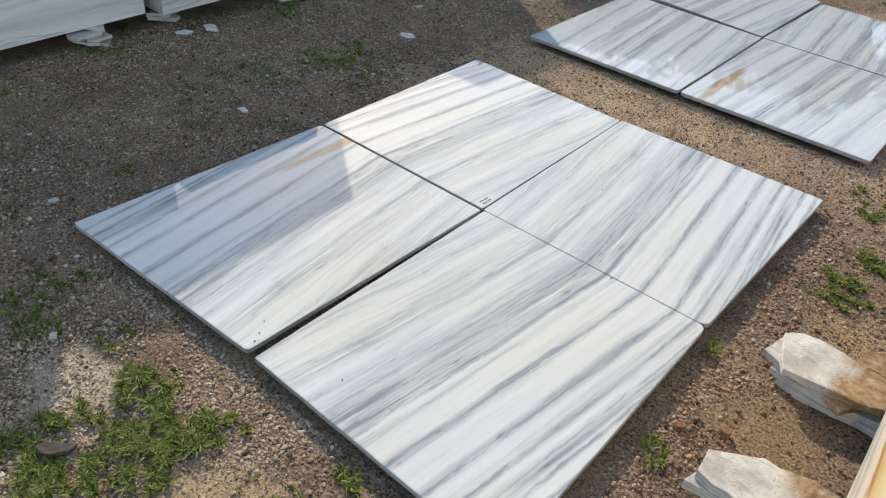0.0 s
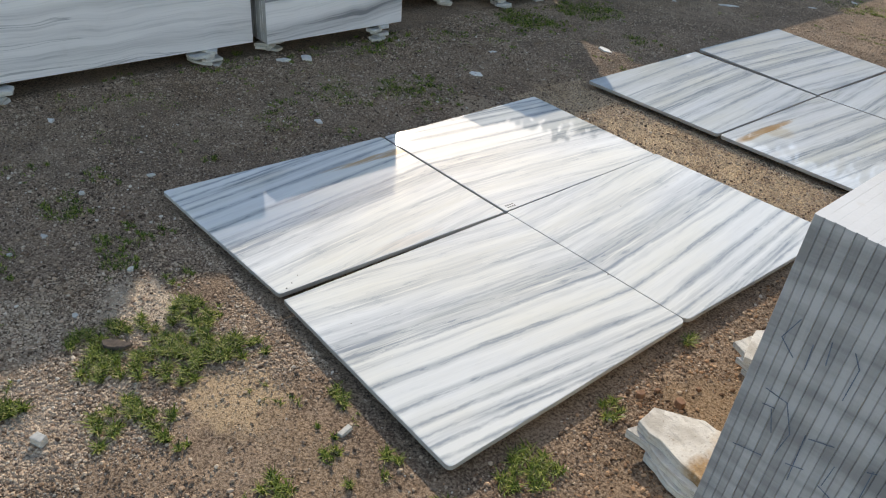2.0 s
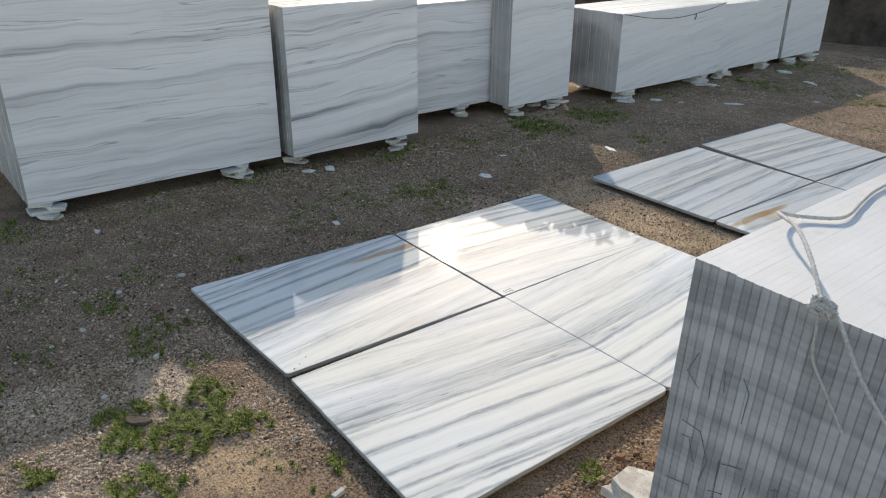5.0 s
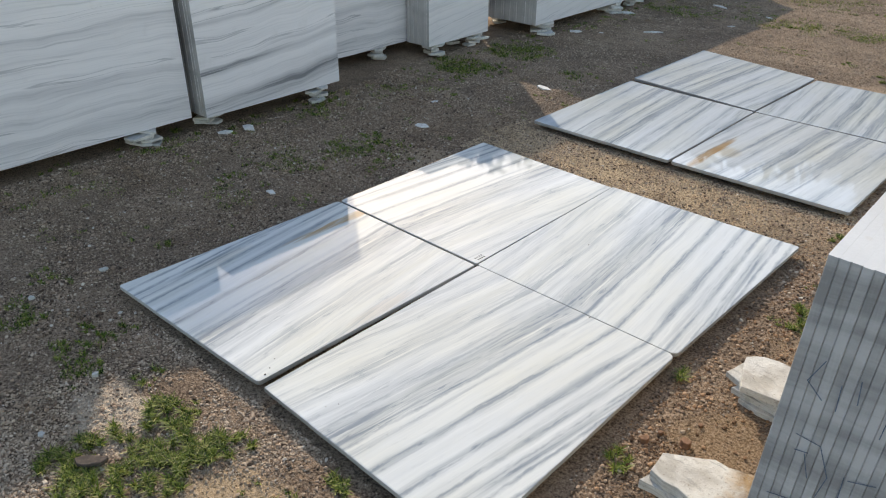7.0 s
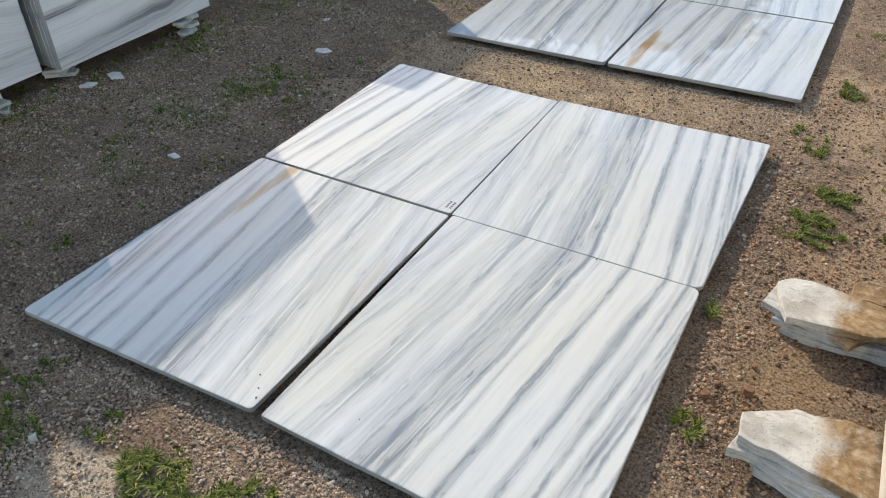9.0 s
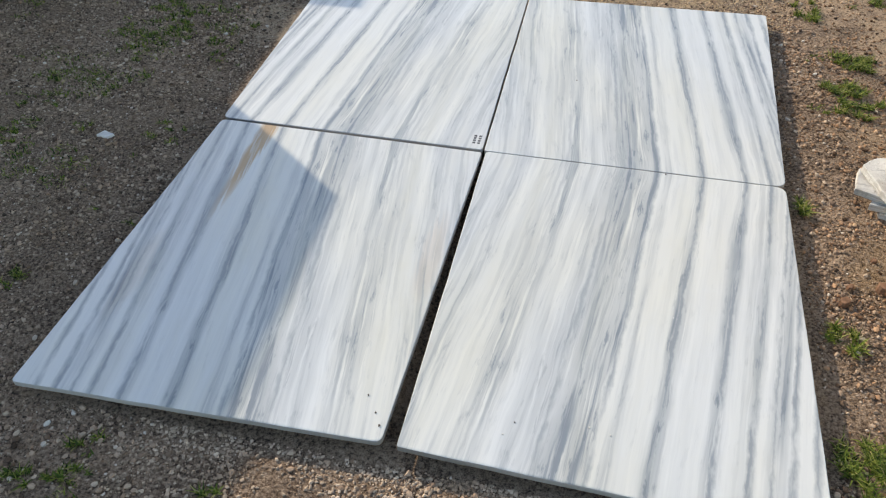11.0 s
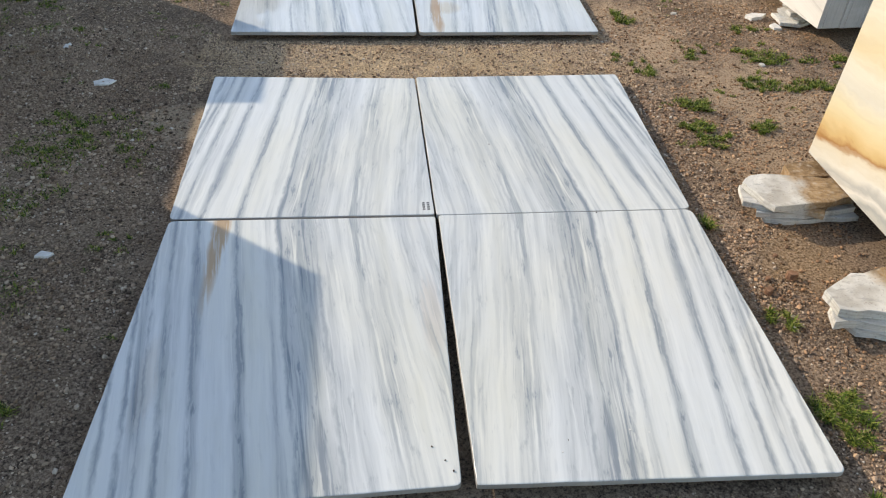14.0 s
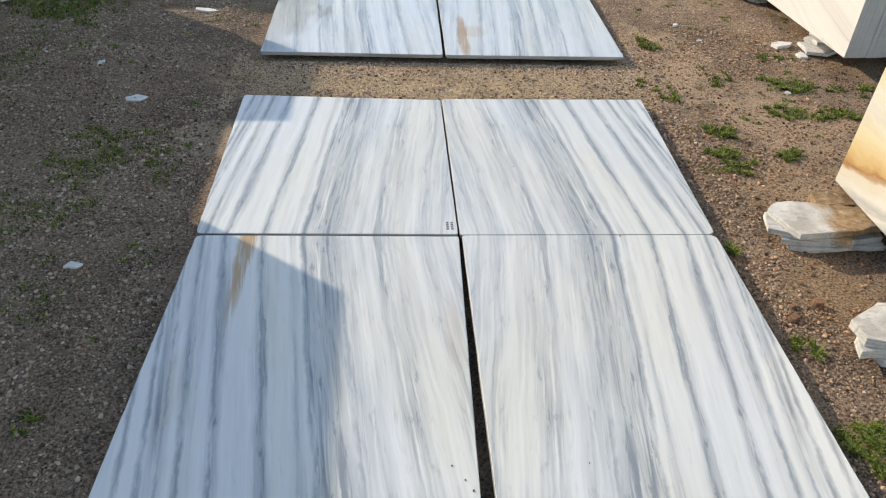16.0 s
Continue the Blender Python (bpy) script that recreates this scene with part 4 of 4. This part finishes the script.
# patch middle, half-width, half-depth, blades, blade length
TUFTS = [(-1.47, .640, .05, .05, 420, .046), (-1.40, .637, .06, .04, 420, .044), (-1.45, .580, .05, .03, 260, .042), (-1.52, .645, .03, .03, 90, .034), (-1.27, .610, .09, .05, 760, .046),
         (-1.217, .66, .07, .035, 460, .046), (-1.19, .71, .04, .03, 150, .040), (-1.275, .54, .08, .05, 700, .044), (-1.34, .52, .06, .05, 480, .042), (-1.48, .433, .06, .03, 320, .040),
         (-1.46, .505, .05, .025, 200, .038), (-1.467, .34, .08, .05, 520, .044), (-1.37, .34, .09, .06, 760, .044), (-1.27, .434, .09, .05, 640, .042), (-1.19, .50, .05, .04, 240, .040),
         (-1.636, .71, .025, .02, 60, .032), (-1.628, .648, .03, .02, 60, .03), (-1.134, .306, .10, .07, 800, .040), (-1.063, .389, .07, .04, 320, .038), (-1.335, .10, .06, .06, 420, .042),
         (-1.05, .236, .04, .03, 130, .036), (-.97, .385, .03, .02, 60, .034), (-.913, .795, .05, .03, 110, .036), (-.72, .50, .09, .05, 300, .040), (-.649, .776, .05, .03, 120, .036),
         (-.475, 1.775, .035, .045, 260, .05), (-.435, 1.335, .05, .07, 260, .036), (-.425, 1.02, .08, .10, 900, .04), (-.90, .80, .06, .03, 130, .035), (-.70, .66, .10, .05, 200, .028),
         (-.50, .80, .07, .03, 120, .03), (-.255, 2.245, .10, .06, 420, .036), (-.30, 2.36, .10, .05, 520, .04), (-.22, 2.52, .13, .06, 640, .038), (-.05, 2.34, .05, .05, 340, .04),
         (-.29, 3.41, .06, .11, 520, .04), (-.36, 2.84, .08, .13, 360, .032), (.21, 2.98, .15, .10, 800, .036), (.09, 2.71, .10, .09, 560, .036), (.33, 2.66, .16, .08, 800, .036),
         (-.08, 3.0, .08, .08, 260, .03), (.3, 3.25, .12, .08, 360, .03), (.55, 2.9, .2, .1, 500, .03), (.0, 4.1, .10, .10, 200, .03), (-.42, 3.0, .06, .06, 160, .03),
         (-2.44, 2.40, .26, .16, 900, .026), (-2.48, 2.21, .24, .13, 800, .026), (-2.54, 1.55, .18, .12, 500, .024), (-2.62, 1.95, .20, .14, 600, .024), (-2.40, 1.13, .10, .06, 240, .024),
         (-1.88, .58, .15, .10, 900, .028), (-2.40, .72, .14, .06, 320, .024), (-2.25, .54, .14, .10, 900, .028), (-3.22, 2.72, .13, .14, 700, .05), (-3.15, 2.50, .18, .12, 420, .034),
         (-3.15, 3.80, .28, .24, 3200, .036), (-2.43, 4.12, .16, .10, 560, .034), (-3.10, 4.36, .30, .25, 3000, .038), (-2.90, 6.35, .36, .25, 1500, .034), (-2.15, 6.5, .5, .25, 1400, .034),
         (-1.60, 6.45, .4, .25, 900, .034), (-3.0, 7.3, .4, .4, 1300, .04), (-2.2, 7.6, .7, .4, 1600, .04), (-3.3, .42, .25, .12, 500, .04), (-3.28, 1.62, .1, .25, 320, .04),
         (-3.15, 5.3, .12, .3, 320, .034), (-2.8, 3.3, .25, .18, 320, .024), (-2.75, 2.0, .2, .2, 320, .022), (-2.95, 1.2, .18, .2, 320, .022), (-2.6, .35, .25, .15, 360, .024),
         (-2.05, .25, .2, .1, 320, .026), (-1.75, .05, .2, .12, 360, .03), (-.62, .45, .15, .08, 260, .03), (-.30, .75, .12, .12, 320, .034), (.5, 6.0, .8, .8, 900, .04), (-.8, 6.6, .7, .5, 900, .036)]


def build_grass():
    rnd = random.Random(77)
    # thin weeds sprinkled along the shaded side and the far yard
    for _ in range(70):
        x, y = rnd.uniform(-3.2, -2.2), rnd.uniform(0, 4.6)
        TUFTS.append((x, y, rnd.uniform(.04, .16), rnd.uniform(.03, .12), rnd.randint(25, 130), rnd.uniform(.014, .024)))
    for _ in range(45):
        TUFTS.append((rnd.uniform(-3.1, .6), rnd.uniform(5.3, 8.2), rnd.uniform(.1, .35), rnd.uniform(.08, .2), rnd.randint(60, 220), rnd.uniform(.018, .03)))
    for _ in range(30):
        TUFTS.append((rnd.uniform(-.4, .6), rnd.uniform(2.0, 4.2), rnd.uniform(.04, .12), rnd.uniform(.03, .08), rnd.randint(20, 90), rnd.uniform(.016, .028)))
    for _ in range(60):
        TUFTS.append((rnd.uniform(-3.35, -3.05), rnd.uniform(.3, 8.0), rnd.uniform(.05, .16), rnd.uniform(.05, .2), rnd.randint(40, 200), rnd.uniform(.022, .04)))
    for _ in range(22):
        TUFTS.append((rnd.uniform(-1.9, -.4), rnd.uniform(-.1, .8), rnd.uniform(.03, .08), rnd.uniform(.02, .05), rnd.randint(12, 50), rnd.uniform(.018, .028)))
    for mx, my, sx, sy, many in ((-2.48, 2.32, .26, .22, 22), (-2.60, 1.85, .22, .25, 12), (-3.05, 3.75, .25, .30, 24), (-1.98, .68, .14, .12, 8)):
        for _ in range(many):
            ux, uy = in_circle(rnd)
            TUFTS.append((mx + ux * sx, my + uy * sy, rnd.uniform(.03, .07), rnd.uniform(.025, .05), rnd.randint(40, 130), rnd.uniform(.022, .032)))
    verts, faces = [], []
    for cx, cy, rx, ry, n, length in TUFTS:
        # small clumps in each patch, so that the outline is uneven
        clumps = [(in_circle(rnd), rnd.uniform(.06, .30)) for _ in range(max(3, n // 50))]
        for _ in range(int(n * (.9 if cx < -1.85 else 1.7))):
            (ux, uy), spread = rnd.choice(clumps)
            dx, dy = in_circle(rnd)
            x, y = cx + rx * (.85 * ux + dx * spread), cy + ry * (.85 * uy + dy * spread)
            if over_slab(x, y, .004) or -.08 < x < .60 and 1.01 < y < 2.03:
                continue
            z = ground_height(x, y) - .002
            a = rnd.uniform(0, 2 * math.pi)
            h = length * rnd.uniform(.22, .80)
            out = h * rnd.uniform(.2, 1.25)
            w = rnd.uniform(.0008, .0019) * (1 + length * 5)
            ca, sa = math.cos(a), math.sin(a)
            i = len(verts)
            for t, ww in ((0, 1.0), (.5, .85), (1.0, .08)):
                px, py, pz = x + ca * out * t * t, y + sa * out * t * t, z + h * t * (1 - .32 * t)
                verts.append((px - sa * w * ww, py + ca * w * ww, pz))
                verts.append((px + sa * w * ww, py - ca * w * ww, pz))
            faces.append((i, i + 1, i + 3, i + 2))
            faces.append((i + 2, i + 3, i + 5, i + 4))
    me = bpy.data.meshes.new("grass")
    me.from_pydata(verts, [], faces)
    me.materials.append(M_GRASS)
    tagged(new("grass", me), "low green weeds and grass growing in ragged patches", "grass", kind="stuff")


build_grass()


# ---- gravel ----
def stone_shape(seed, fine):
    rnd = random.Random(seed)
    if fine:
        v = np.array([(1, 0, 0), (0, 1, 0), (-1, 0, 0), (0, -1, 0), (0, 0, 1), (0, 0, -1)], float)
        f = np.array([(0, 1, 4), (1, 2, 4), (2, 3, 4), (3, 0, 4), (1, 0, 5), (2, 1, 5), (3, 2, 5), (0, 3, 5)])
        v += np.array([[rnd.uniform(-.3, .3) for _ in range(3)] for _ in v])
        return v * (1.15, rnd.uniform(.7, 1.0), rnd.uniform(.6, .9)), f
    bm = bmesh.new()
    bmesh.ops.create_icosphere(bm, subdivisions=1, radius=1)
    v = np.array([[*(x.co * rnd.uniform(.62, 1.28))] for x in bm.verts]) * (1, rnd.uniform(.7, .95), rnd.uniform(.55, .8))
    f = np.array([[x.index for x in face.verts] for face in bm.faces])
    bm.free()
    return v, f


def build_gravel(count, region, sizes, label, seed, fine=False, power=3.0, material=M_GRAVEL):
    """Loose stones, thicker in some places and thin on the bare sandy spots."""
    rng = np.random.default_rng(seed)
    shapes = [stone_shape(i, fine) for i in range(8)]
    all_v, all_f, n = [], [], 0
    x0, x1, y0, y1 = region
    spots = rng.uniform((x0, y0), (x1, y1), (count * 2, 2))
    chances = rng.random((count * 2, 3))
    kinds = rng.integers(8, size=count * 2)
    for (x, y), (c0, c1, c2), kind in zip(spots.tolist(), chances.tolist(), kinds.tolist()):
        if over_slab(x, y, -.004) or (x < -3.45 and .4 < y < 8) or (-.05 < x < .6 and 1.0 < y < 2.03):
            continue
        lump = noise.noise(Vector((x * 2.3, y * 2.3, 5))) + .6 * noise.noise(Vector((x * 7, y * 7, 8)))
        bare = max(0.0, 1 - ((x + 1.03) / .17) ** 2 - ((y - .52) / .13) ** 2) + max(0.0, 1 - ((x + .25) / .20) ** 2 - ((y - 1.58) / .12) ** 2) + .8 * max(0.0, 1 - ((x + .70) / .42) ** 2 - ((y - .62) / .30) ** 2)
        if c0 > (.52 + .55 * lump) * (1 - .85 * min(1, bare * 2.0)):
            continue
        v, f = shapes[kind]
        s = sizes[0] + (sizes[1] - sizes[0]) * c1 ** power
        c, d = math.cos(c2 * 6.283) * s, math.sin(c2 * 6.283) * s
        q = v @ np.array(((c, d, 0), (-d, c, 0), (0, 0, s)))
        q += (x, y, ground_height(x, y) + s * .34)
        all_v.append(q)
        all_f.append(f + n)
        n += len(v)
    me = bpy.data.meshes.new("gravel")
    me.from_pydata(np.concatenate(all_v).tolist(), [], np.concatenate(all_f).tolist())
    me.materials.append(material)
    tagged(new("gravel", me), label, "gravel", kind="stuff")


build_gravel(40000, (-3.35, -.35, -.25, 3.3), (.0022, .0084), "brown and grey gravel lying loose on the yard", 5, power=2.6)
build_gravel(100000, (-3.35, -.30, -.25, 3.3), (.0012, .0040), "fine brown grit lying over the soil", 8, True, 1.5)
build_gravel(26000, (-3.35, -1.75, .4, 4.3), (.0014, .0050), "dusty brown grit trodden into the yard", 15, True, 1.8)
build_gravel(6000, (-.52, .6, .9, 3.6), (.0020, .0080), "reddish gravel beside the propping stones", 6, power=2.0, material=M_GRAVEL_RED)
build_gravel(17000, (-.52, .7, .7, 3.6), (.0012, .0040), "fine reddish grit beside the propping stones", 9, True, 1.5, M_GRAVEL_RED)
build_gravel(10000, (-1.80, -1.05, -.1, .90), (.0016, .0058), "gravel coloured paler for the sun beside the slabs", 12, power=2.0, material=M_GRAVEL_SUNLIT)
build_gravel(16000, (-1.85, -1.0, -.2, .90), (.0012, .0040), "fine grit coloured paler for the sun beside the slabs", 14, True, 1.5, M_GRAVEL_SUNLIT)
build_gravel(22000, (-2.2, -.40, 2.70, 3.25), (.0014, .0042), "sandy grit between the two sets of slabs", 13, True, 1.5, M_GRAVEL_SAND)
build_gravel(8000, (-3.5, .5, 3.2, 8.5), (.004, .010), "gravel spread over the far yard", 7, material=M_GRAVEL_FAR)
build_gravel(45000, (-3.5, .5, 3.2, 8.5), (.0022, .0058), "fine grit spread over the far yard", 10, True, 1.5, M_GRAVEL_FAR)
